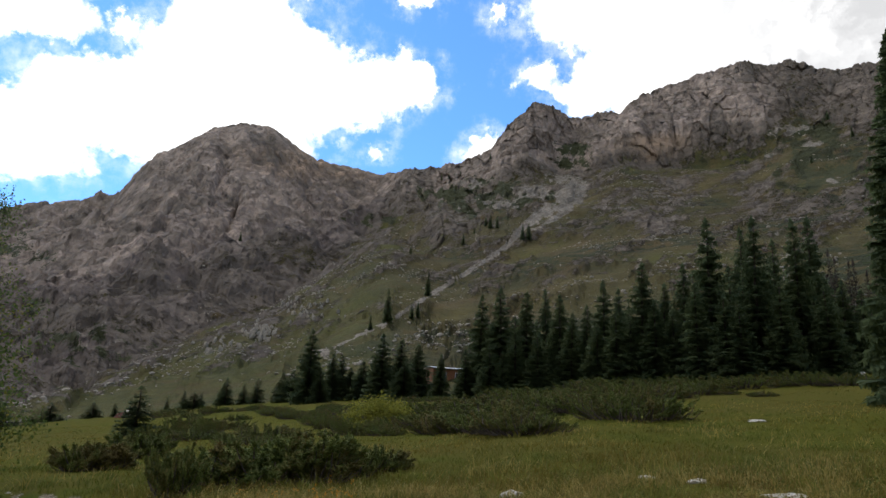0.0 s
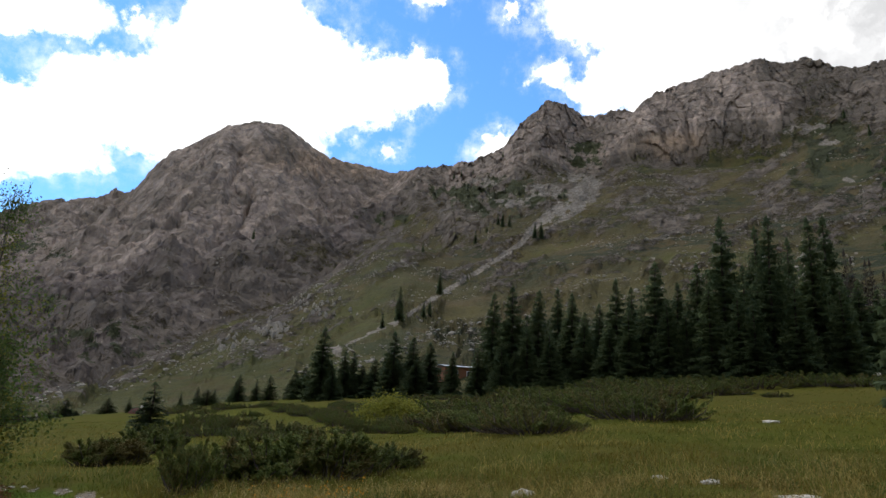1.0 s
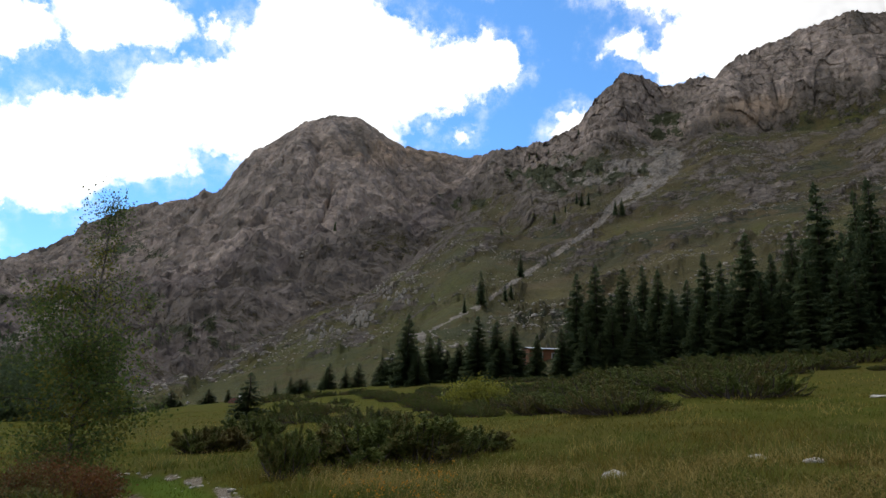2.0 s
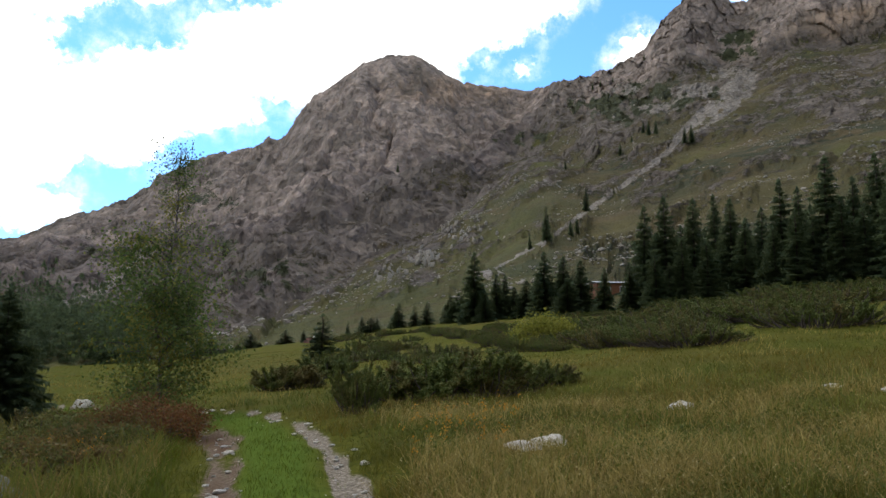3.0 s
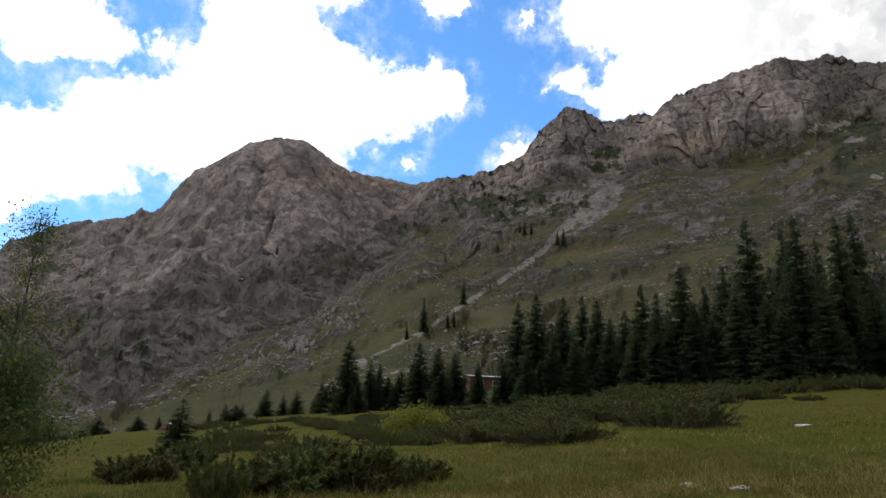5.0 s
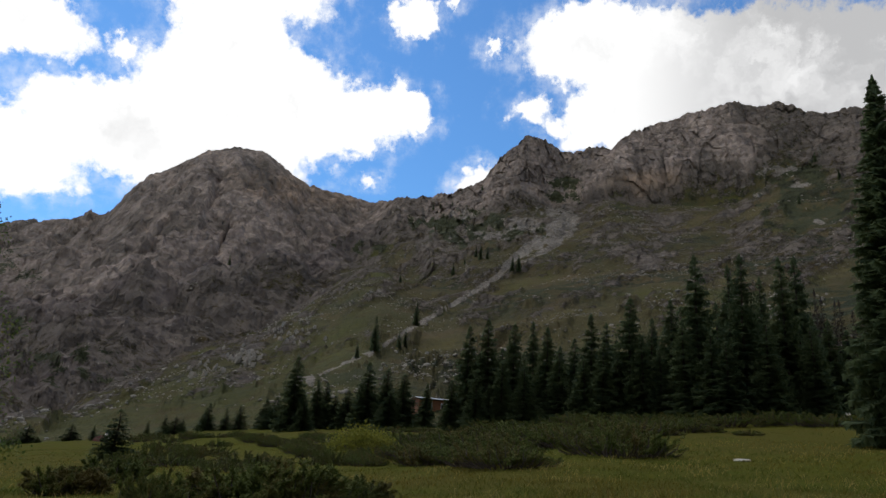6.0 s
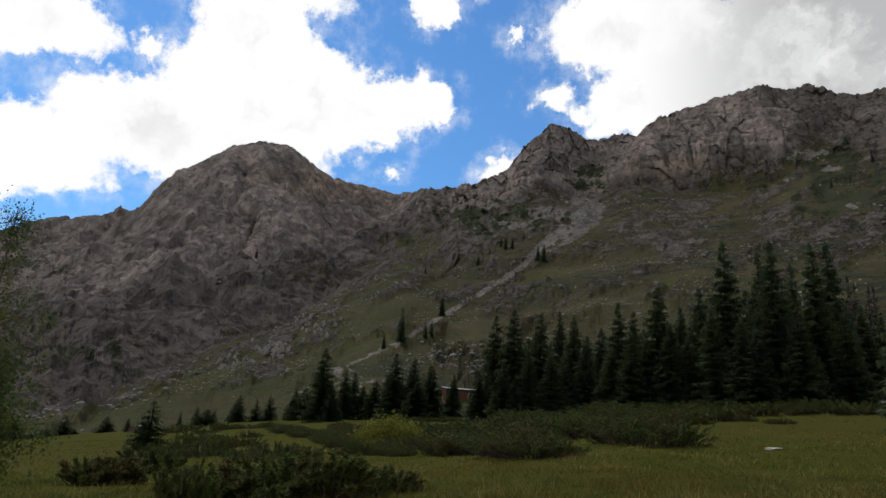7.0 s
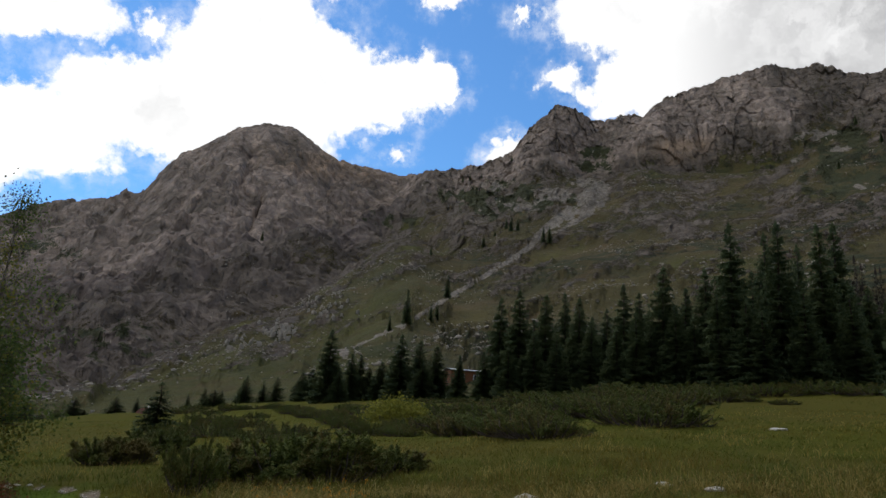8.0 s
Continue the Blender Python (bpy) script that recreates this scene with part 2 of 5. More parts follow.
M_MOUNTAIN, M_MEADOW = mountain_stuff(), meadow_stuff()
M_SPRUCE = leafy("spruce_needles", (0.061, 0.088, 0.044), (0.150, 0.186, 0.086), patch=0.5, rough=0.9, thin=0.5)
M_SPRUCE_DEAD = leafy("dead_spruce_twigs", (0.035, 0.026, 0.020), (0.075, 0.055, 0.042))
M_JUNIPER = leafy("juniper_needles", (0.046, 0.066, 0.014), (0.160, 0.190, 0.040), (0.18, 0.138, 0.046), patch=1.1, thin=0.15)
M_YELLOW = leafy("yellow_willow_leaves", (0.14, 0.15, 0.024), (0.33, 0.31, 0.048), thin=0.35)
M_BIRCH = leafy("birch_leaves", (0.056, 0.094, 0.025), (0.152, 0.200, 0.050), (0.22, 0.19, 0.035), patch=1.0, thin=0.40, third_at=(0.60, 0.86))
M_RED = leafy("red_autumn_leaves", (0.105, 0.040, 0.016), (0.225, 0.088, 0.030), (0.120, 0.105, 0.028), thin=0.3, third_at=(0.52, 0.78))
M_BARK, M_BIRCH_BARK = bark("spruce_bark", (0.045, 0.035, 0.028), (0.12, 0.10, 0.085)), bark("birch_bark", (0.07, 0.058, 0.045), (0.24, 0.22, 0.19))
M_STEM = bark("juniper_stem", (0.05, 0.038, 0.03), (0.16, 0.13, 0.11))
M_LICHEN = rocky("lichen_granite", (0.12, 0.115, 0.095), (0.27, 0.255, 0.215), (0.20, 0.19, 0.12))
M_CRAG_STONE = rocky("hillside_granite", (0.20, 0.176, 0.140), (0.40, 0.355, 0.285), (0.28, 0.235, 0.17), 0.3)
M_STONE = rocky("pale_granite", (0.56, 0.50, 0.41), (0.80, 0.74, 0.63), (0.60, 0.52, 0.40))


# ---- the valley floor and the mountains ----
def lattice(ix, iy, seed):
    n = (ix.astype(np.int64) * 374761393 + iy.astype(np.int64) * 668265263 + seed * 1442695041) & 0xFFFFFFFF
    n = ((n ^ (n >> 13)) * 1274126177) & 0xFFFFFFFF
    return ((n ^ (n >> 16)) & 0xFFFFFF) / 0xFFFFFF * (2 * math.pi)


ROUND = np.arange(4096) / 4096 * 2 * math.pi
ROUND_COS, ROUND_SIN = np.cos(ROUND), np.sin(ROUND)


def grain(x, y, seed=0):
    """Gradient noise in a plane, about -0.7 to 0.7."""
    ix, iy = np.floor(x), np.floor(y)
    fx, fy = x - ix, y - iy
    ix, iy = ix.astype(np.int64), iy.astype(np.int64)
    ux, uy = fx ** 3 * (fx * (fx * 6 - 15) + 10), fy ** 3 * (fy * (fy * 6 - 15) + 10)

    def corner(a, b):
        n = ((ix + a) * 374761393 + (iy + b) * 668265263 + seed * 1442695041) & 0xFFFFFFFF
        n = ((n ^ (n >> 13)) * 1274126177) & 0xFFFFFFFF
        n = ((n ^ (n >> 16)) & 0xFFFFFF) >> 12
        return ROUND_COS[n] * (fx - a) + ROUND_SIN[n] * (fy - b)
    low = corner(0, 0) * (1 - ux) + corner(1, 0) * ux
    high = corner(0, 1) * (1 - ux) + corner(1, 1) * ux
    return low * (1 - uy) + high * uy


def fbm(x, y, size, octaves=4, seed=0, ridged=False, gain=0.5):
    out, amp = 0.0, 1.0
    for k in range(octaves):
        v = grain(x / size * 2 ** k + 17.3 * k, y / size * 2 ** k - 9.1 * k, seed + k)
        out = out + amp * ((0.5 - 2 * np.abs(v)) if ridged else v)
        amp *= gain
    return out


def cells(u, v, seed=0):
    """Broken blocks: how far from the nearest joint, two numbers for each block and the offset from its middle."""
    iu, iv = np.floor(u), np.floor(v)
    shape = np.shape(u)
    f1, f2, tag, tag2, du, dv = np.full(shape, 9.0), np.full(shape, 9.0), np.zeros(shape), np.zeros(shape), np.zeros(shape), np.zeros(shape)
    for a in (-1, 0, 1):
        for b in (-1, 0, 1):
            h1, h2 = lattice(iu + a, iv + b, seed) / 6.2832, lattice(iu + a, iv + b, seed + 77) / 6.2832
            ou, ov = u - iu - a - h1, v - iv - b - h2
            d = np.maximum(np.abs(ou), np.abs(ov)) * 0.6 + np.hypot(ou, ov) * 0.4
            near = d < f1
            tag, tag2 = np.where(near, (h1 * 7.7 + h2 * 3.3) % 1.0, tag), np.where(near, (h1 * 5.1 + h2 * 9.7) % 1.0, tag2)
            du, dv = np.where(near, ou, du), np.where(near, ov, dv)
            f2 = np.where(near, f1, np.minimum(f2, d))
            f1 = np.minimum(f1, d)
    return f2 - f1, tag, tag2, du, dv


# lines of the land seen from the track: bearing, distance in metres, rise above eye level in degrees
MEADOW_EDGE = np.array(((-180, 90, 0), (-60, 60, -3), (-46, 62, -3.0), (-42, 72, -2.06), (-33, 115, -1.4), (-27, 125, -0.45), (-22.6, 130, 0.04), (-16.5, 130, 1.1), (-11.4, 125, 1.6),
                        (-4.3, 116, 2.1), (0, 108, 2.5), (3, 98, 2.8), (5.8, 90, 3.2), (12.5, 86, 4.1), (23, 84, 4.5), (33, 84, 5.0), (60, 70, 6), (180, 90, 0)))
TALUS_FOOT = np.array(((-180, 300, 6), (-60, 420, 0.5), (-46, 420, 1), (-40, 420, 1.5), (-35, 330, 0.3), (-30, 300, -0.5), (-25.8, 370, 2.1), (-21.1, 450, 5.0), (-16.4, 520, 7.8),
                       (-13, 560, 9.6), (-10.5, 620, 11.7), (-6.5, 700, 15), (-4.2, 700, 15.8), (0, 520, 13.5), (6, 470, 13.5), (12, 480, 15), (20, 480, 16), (28, 470, 16), (35, 430, 16), (60, 400, 14), (180, 300, 6)))
SHOULDER = np.array(((-180, 500, 10), (-46, 800, 4.5), (-40, 750, 5.5), (-35, 650, 5.5), (-30, 560, 7), (-26, 580, 9.5), (-21, 640, 12), (-17.2, 680, 14.4), (-13.4, 700, 15), (-10, 740, 16.1),
                     (-7.6, 780, 16.5), (-6.6, 800, 17.4), (-4.5, 830, 19.6), (-3.5, 840, 20.6), (-1, 790, 19), (3, 740, 19.4), (7, 740, 20.5), (12, 740, 20.3), (15, 760, 21.3), (20, 770, 20.5),
                     (25, 765, 20.6), (28, 760, 21.7), (35, 700, 21), (60, 600, 18), (180, 500, 10)))
# behind the shoulder: bearing, metres further, metres higher (a hollow where negative, a cliff where large)
HOLLOW = np.array(((-180, 60, 20), (-46, 100, 30), (-30, 80, 30), (-24, 70, 20), (-20, 70, 5), (-16, 90, -8), (-6, 90, -15), (-4.5, 60, -8), (-3, 30, 10), (0, 30, 12), (4, 30, 25), (7, 30, 50),
                   (10, 40, 25), (14, 30, 45), (16, 30, 60), (25, 30, 70), (30, 40, 40), (36, 50, 40), (180, 60, 20)))
CREST_FAR = ((-180, 1300, 14), (-60, 2000, 3), (-46, 2000, 6.4), (-41.2, 2000, 8.8), (-38.1, 1950, 10.1), (-35, 1900, 12.7), (-32.9, 1850, 14.02), (-29.9, 1800, 14.85), (-28.1, 1650, 15.22), (-26.3, 1500, 16.2),
             (-24.7, 1400, 18.8), (-23.1, 1330, 20.2), (-20.2, 1270, 22.3), (-17.6, 1250, 23.2), (-15.1, 1260, 23.1), (-13.4, 1290, 22), (-11, 1350, 21), (-8.3, 1420, 20.7), (-6.1, 1470, 20.3), (-4.5, 1450, 20.3))
CREST_NEAR = ((-2.8, 900, 21.1), (-0.9, 880, 21.1), (1, 880, 21.6), (3.9, 860, 22.8), (5.2, 860, 24.5), (7.7, 850, 26.6), (9.4, 850, 26.1), (11.2, 870, 25.1), (14, 870, 25.6), (15, 870, 25.4), (16.9, 870, 26.6),
              (19.5, 880, 27.2), (22.3, 890, 27.7), (25.6, 890, 28.2), (26.7, 890, 27.6), (28.7, 880, 27.6), (31.8, 860, 26.35), (34.9, 850, 26.3), (60, 800, 22), (180, 1300, 14))
CREST = np.array(CREST_FAR + CREST_NEAR)
EYE_HEIGHT = 1.6


def land_lines(b):
    """Distances, heights and bareness of the lines of the land at the bearings b."""
    def at(line):
        r = np.interp(b, line[:, 0], line[:, 1])
        return r, EYE_HEIGHT + r * np.tan(np.radians(np.interp(b, line[:, 0], line[:, 2])))
    zero = np.zeros_like(b)
    rm, zm = at(MEADOW_EDGE)
    rt, zt = at(TALUS_FOOT)
    rs, zs = at(SHOULDER)
    rc, zc = at(CREST)
    rh, zh = rs + np.interp(b, HOLLOW[:, 0], HOLLOW[:, 1]), zs + np.interp(b, HOLLOW[:, 0], HOLLOW[:, 2])
    rs2 = rm + (rt - rm) * 0.3
    bare_t = np.interp(b, (-50, -25, -10, -5, 0, 8, 20, 35), (0.55, 0.62, 0.62, 0.55, 0.32, 0.28, 0.36, 0.30))
    bare_s = np.interp(b, (-30, -10, -5, 0, 3, 6, 10, 14, 20, 28, 35), (0.75, 0.80, 0.88, 0.82, 0.70, 0.55, 0.50, 0.62, 0.50, 0.32, 0.34))
    bare_h = np.interp(b, (-30, -4, 4, 26, 29, 33, 36), (0.85, 0.9, 0.95, 0.95, 0.5, 0.75, 0.8))
    bare_c = np.interp(b, (-46, -34, -26, -4, 24, 29, 33, 36), (0.62, 0.72, 0.9, 0.9, 0.9, 0.55, 0.75, 0.8))
    R = [zero, rm, rs2, rt, rs, rh, rc, rc * 1.35, np.maximum(rc * 2, 4600.0)]
    Z = [zero, zm, zm + (zt - zm) * 0.22, zt, zs, zh, zc, zc * 0.55, 60 + zc * 0.3]
    B = [zero, zero + 0.02, zero + 0.16, bare_t, bare_s, bare_h, bare_c, bare_c, bare_c]
    return R, Z, B


def blend(r, R, V):
    out = V[0] + 0.0
    for k in range(len(R) - 1):
        out = out + np.clip((r - R[k]) / np.maximum(R[k + 1] - R[k], 1e-3), 0, 1) * (V[k + 1] - V[k])
    return out


TRACK = ((2.6, -10), (1.0, -3.5), (-0.63, 1.2), (-2.02, 4.35), (-3.29, 7.04), (-4.28, 8.84), (-5.52, 10.85), (-7.1, 12.75), (-9.2, 14.0), (-12.5, 15.0), (-17, 15.8), (-26, 17.0), (-40, 22))
GAUGE = 0.68


def track_offset(x, y):
    """Signed distance from the middle of the cart track, positive on the meadow's side."""
    best, side = np.full(np.shape(x), 1e9), np.zeros(np.shape(x))
    for (x0, y0), (x1, y1) in zip(TRACK, TRACK[1:]):
        dx, dy = x1 - x0, y1 - y0
        q = np.hypot(dx, dy)
        t = np.clip(((x - x0) * dx + (y - y0) * dy) / q ** 2, 0, 1)
        d = np.hypot(x - x0 - t * dx, y - y0 - t * dy)
        s = np.sign((x - x0) * dy - (y - y0) * dx)
        side = np.where(d < best, s, side)
        best = np.minimum(best, d)
    return best * side + 0.13 * fbm(x, y, 0.9, 3, 15) + 0.10 * fbm(x, y, 0.25, 2, 16)


def land(x, y):
    """Height and bareness of the land at x, y (arrays)."""
    b, r = np.degrees(np.arctan2(x, y)), np.hypot(x, y)
    R, Z, B = land_lines(b)
    z, bare = blend(r, R, Z), blend(r, R, B)
    rm = R[1]
    # the meadow starts level and rises towards its edge
    t = np.clip(r / rm, 0, 1)
    z = np.where(r < rm, Z[1] * t ** 1.25, z)
    far = np.clip((r - rm) / 60, 0, 1)
    near = 1 - far
    z = z + near * np.clip(r / 12, 0, 1) * (0.25 * fbm(x, y, 14, 3, 5) + 0.10 * fbm(x, y, 3, 2, 6))
    d = track_offset(x, y)
    rut = np.exp(-((np.abs(d) - GAUGE) / 0.26) ** 2) * (r < 60)
    z = z - 0.07 * rut
    # slopes: lumps in the turf, buttresses, gullies and ledges in the rock
    wx, wy = fbm(x, y, 150, 3, 11) * 55, fbm(x, y, 150, 3, 12) * 55
    crag = np.clip((bare - 0.15) / 0.6, 0, 1)
    deep = np.clip((r - R[4]) / np.maximum(R[6] - R[4], 1), 0, 1) * np.clip((-b - 2) / 3, 0, 1)
    edge = 1 - 0.9 * np.exp(-((r - R[6]) / (0.05 * R[6])) ** 2)
    along = b * 17.5 + wx * 0.5 + 0.12 * (r - 700)
    gully = fbm(along, r * 0.28 + wy * 0.4, 120, 2, 21, True) + 0.25 * fbm(along, r * 0.30 + wy * 0.5, 34, 2, 25, True)
    block = fbm(x + wx * 0.6, y + wy * 0.6, 85, 3, 31, True, 0.42)
    rough = gully * (8 + 13 * deep) + block * (8 + 4 * deep)
    rough = rough * np.clip(R[6] / 1150, 0.8, 1.4)
    ledge = (z + 0.6 * rough) / 24.0 + 1.6 * fbm(x, y, 210, 3, 41) + 0.004 * along
    saw = ledge - np.floor(ledge)
    step = np.where(saw < 0.70, saw / 0.70 * 0.2, 0.2 + (saw - 0.70) / 0.30 * 0.8) - saw
    fine = (z + rough) / 7.0 + 1.5 * fbm(x, y, 60, 2, 45)
    saw = fine - np.floor(fine)
    step2 = np.where(saw < 0.65, saw / 0.65 * 0.2, 0.2 + (saw - 0.65) / 0.35 * 0.8) - saw
    # outcrops follow the strata, which climb across the hillside
    pu, pv = b * 8.0 + wx * 0.12, r * 0.45 + wy * 0.12
    out = fbm((0.72 * pu + 0.69 * pv) / 1.9, 0.72 * pv - 0.69 * pu, 30, 5, 61, False, 0.62)
    knob = np.clip((out + 0.25 * block - 0.05) * 3, 0, 1) * (1 - crag)
    # the dark chimney in the face of the domed peak, and smaller clefts beside it
    for cb, cr, wide, cut, run in ((-17.5, 905, 0.20, 20, 55), (-18.9, 1020, 0.25, 10, 90), (-14.6, 1060, 0.35, 12, 90), (-22.5, 880, 0.30, 12, 70), (-11.8, 1130, 0.4, 10, 90), (-20.4, 960, 0.25, 9, 60)):
        bend = b - cb - 0.004 * (r - cr) - 0.5 * fbm(r, b * 0 + cb, 60, 3, 66)
        z = z - cut * np.exp(-(bend / (wide * (1 + 0.8 * fbm(r, r * 0 + cb, 25, 2, 67)))) ** 2 - ((r - cr) / run) ** 2)
    z = z + far * np.exp(-((r - R[6]) / (0.02 * R[6])) ** 2) * (3.0 * np.round(3 * fbm(b, b * 0 + 3.3, 1.6, 3, 73, False, 0.7)) / 3 + 3.4 * fbm(b, r * 0.02, 0.5, 3, 75, False, 0.7)) * np.clip((b + 36) / 20, 0.35, 1)
    z = z + far * edge * (crag * (rough + (9.0 - 6.5 * deep) * step + (0.9 - 0.5 * deep) * step2) + (1 - crag) * (fbm(x, y, 70, 4, 51) * 6 + fbm(x, y, 9, 3, 52) * 0.9)
                          + knob * (2.5 + 3.0 * block + 2.0 * step2))
    bare = bare + far * (0.62 * out * (1 - 0.7 * crag) + 0.2 * block)
    return z, bare


def mesh_object(name, verts, faces, mat, parent=None, attrs=(), smooth=False):
    """A mesh object from arrays; faces: rows of 3 or 4 indices."""
    verts, faces = np.asarray(verts, np.float32), np.asarray(faces, np.int32)
    me = bpy.data.meshes.new(name)
    me.vertices.add(len(verts))
    me.vertices.foreach_set("co", verts.ravel())
    n, k = faces.shape
    me.loops.add(n * k)
    me.polygons.add(n)
    me.loops.foreach_set("vertex_index", faces.ravel())
    me.polygons.foreach_set("loop_start", np.arange(n, dtype=np.int32) * k)
    me.polygons.foreach_set("use_smooth", np.full(n, smooth))
    for key, values in attrs:
        me.attributes.new(key, "FLOAT", "POINT").data.foreach_set("value", np.asarray(values, np.float32))
    me.materials.append(mat)
    me.update(calc_edges=True)
    me.validate()
    ob = new(name, me)
    if parent is not None:
        ob.parent = parent
    return ob


def lay_land():
    b = np.concatenate((np.arange(-180, -52, 4.0), np.arange(-52, 40, 0.065), np.arange(40, 180.1, 4.0)))
    R, Z, B = land_lines(b)
    rows = [np.full_like(b, 0.0)]
    for k, count in enumerate((70, 30, 64, 60, 40, 120, 8, 5)):
        for j in range(1, count + 1):
            f = j / count
            rows.append(R[1] * (0.012 * f + 0.988 * f ** 2.4) if k == 0 else R[k] + (R[k + 1] - R[k]) * f)
    r = np.array(rows)
    x, y = r * np.sin(np.radians(b)), r * np.cos(np.radians(b))
    z, bare = land(x, y)
    # the bare massif is faulted into tilted planes that meet in sharp edges
    faulted = np.clip((bare - 0.35) / 0.3, 0, 1) * np.clip((-3 - b) / 3, 0, 1) * np.interp(b, (-40, -30), (0.5, 1.0)) * np.clip((r - R[3]) / 60, 0, 1) * (r < R[7]) * (1 - 0.75 * np.exp(-((r - R[6]) / (0.03 * R[6])) ** 2))
    fx, fy = x + 22 * fbm(x, y, 90, 3, 111), y + 22 * fbm(x, y, 90, 3, 112)
    for size, slope in ((70, 0.34), (28, 0.52), (12, 0.62)):
        gap, tag, tag2, du, dv = cells((fx * 0.93 + fy * 0.37) / size, (fy * 0.93 - fx * 0.37) / (size * 1.5), int(size) + 200)
        plane = 1.5 * (tag - 0.5) * du + 1.1 * (tag2 - 0.45) * dv + 0.10 * (tag2 - 0.5)
        z = z + faulted * slope * size * plane * np.clip(gap / 0.22, 0, 1)
    # the faces of crags break into blocks along upright joints
    side, high = b * 15.5 + 5 * fbm(x, y, 90, 3, 96), z + 5 * fbm(x, y, 70, 3, 97)
    crag = np.clip((bare - 0.30) / 0.35, 0, 1) * np.clip((r - R[1] - 40) / 60, 0, 1) * (r < R[7])
    cliff = np.clip((b + 6) / 3, 0, 1)
    broken = np.clip(0.55 + 1.1 * fbm(x, y, 130, 3, 98), 0.15, 1.2)
    tone = np.zeros_like(z)
    # the beds of the domed peak dip to one side, those of the cliffs stand upright
    lean = np.where(b > -5, 0.10, 0.42)
    for size, tall, out_by, cleft, tilt in ((38, 1.3, 3.4, 0.9, 5.0), (15, 1.3, 3.4, 1.3, 5.0), (6.0, 1.2, 2.0, 0.9, 3.0)):
        u, v = (side + lean * high) / size, (high - 0.25 * lean * side) / (size * tall * np.where(b > -5, 2.0, 1.0))
        gap, tag, tag2, du, dv = cells(u, v, int(size))
        joint = np.exp(-(gap / 0.06) ** 2) * np.clip(0.2 + 1.6 * fbm(side, high, size * 3.0, 2, int(size) + 5), 0, 1)
        push = crag * ((0.34 + 0.66 * cliff + 0.8 * np.exp(-((b - 0.5) / 5.0) ** 2)) * (broken * out_by * (tag - 0.5) + tilt * (1.3 * (tag2 - 0.5) * du + (tag - 0.6) * dv * 0.6)) - (1.7 - 0.7 * cliff) * cleft * joint)
        # joints get a darker tone, for the lichen and shade in them
        tone = tone + (tag2 - 0.5) * {38: 0.30, 15: 0.40, 6: 0.35}[int(size)] - 0.35 * joint
        grow = 1 - push / np.maximum(r, 50)
        x, y, r = x * grow, y * grow, r * grow
    rise = np.degrees(np.arctan2(z - EYE_HEIGHT, r))
    # the pale runnel of broken rock that comes down the hillside
    scree = np.zeros_like(z)
    main = ((-8.6, 6.0, 0.08), (-4.2, 8.3, 0.12), (-1.9, 10.0, 0.17), (0.9, 11.8, 0.17), (5.4, 14.8, 0.20), (7.0, 16.6, 0.28), (8.9, 17.8, 0.50), (11.4, 19.5, 0.75))
    branch = ((7.6, 16.2, 0.12), (9.6, 17.2, 0.22), (11.6, 18.6, 0.3))
    west = ((-43.5, 1.4, 0.2), (-39.3, 3.8, 0.35), (-37.4, 5.4, 0.3), (-35.5, 7.4, 0.2))
    for line in (main, branch, west):
        for (a0, e0, w0), (a1, e1, w1) in zip(line, line[1:]):
            t = np.clip(((b - a0) * (a1 - a0) + (rise - e0) * (e1 - e0)) / ((a1 - a0) ** 2 + (e1 - e0) ** 2), 0, 1)
            d = np.hypot(b - a0 - t * (a1 - a0), rise - e0 - t * (e1 - e0)) / (w0 + t * (w1 - w0))
            scree = np.maximum(scree, np.clip(1.35 - 0.75 * d, 0, 1))
    scree = np.clip(scree * (0.95 + 0.9 * fbm(b, rise, 0.9, 4, 88)), 0, 1)
    for a, e, ra, re in ((28.3, 22.6, 1.6, 0.5), (7.6, 19.3, 2.1, 0.65), (5.0, 18.3, 1.8, 0.5), (9.8, 20.4, 1.4, 0.5), (2.4, 19.9, 1.5, 0.45), (27.5, 11.5, 0.35, 3.0), (-9.8, 5.4, 1.3, 0.5), (31.0, 18.6, 0.55, 0.22), (29.8, 21.4, 0.7, 0.25), (26.8, 21.0, 0.6, 0.22)):
        d = np.hypot((b - a) / ra, (rise - e) / re)
        scree = np.maximum(scree, np.clip((1.25 - 0.8 * d) * (0.8 + 1.3 * fbm(b, rise * 1.6, 0.8, 4, 87)), 0, 1) * 0.9)
    scree = scree * (r > R[1] + 20) * (r < R[5] + 40)
    bushy = np.clip(0.5 + 1.5 * fbm(x, y, 110, 3, 71), 0, 1) * np.interp(b, (-10, -2, 22, 30), (0.5, 0.9, 0.9, 1.3))
    shrub = np.zeros_like(z)
    for a, e, ra, re, much in ((3.5, 18.8, 6.0, 1.5, 1.3), (11.0, 22.5, 2.0, 1.6, 1.1), (29.5, 20.5, 4.0, 3.2, 1.0), (-6.5, 16.6, 3.0, 0.7, 0.8), (22, 21.0, 6.0, 0.6, 0.25), (-27.0, 5.0, 6.0, 2.0, 0.65), (-33.0, 11.0, 4.5, 2.2, 0.55), (-40.0, 6.8, 5.0, 1.6, 0.6), (-31.0, 7.5, 3.0, 1.5, 0.5)):
        shrub = np.maximum(shrub, much * np.exp(-((b - a) / ra) ** 2 - ((rise - e) / re) ** 2))
    shrub = np.clip(shrub * (0.74 + 1.5 * fbm(b, rise * 1.3, 1.5, 4, 89)), 0, 1) * (r > R[2])
    # crags under the shoulder, whose browner colour also carries their shade
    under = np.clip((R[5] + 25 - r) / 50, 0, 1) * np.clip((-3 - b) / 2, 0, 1)
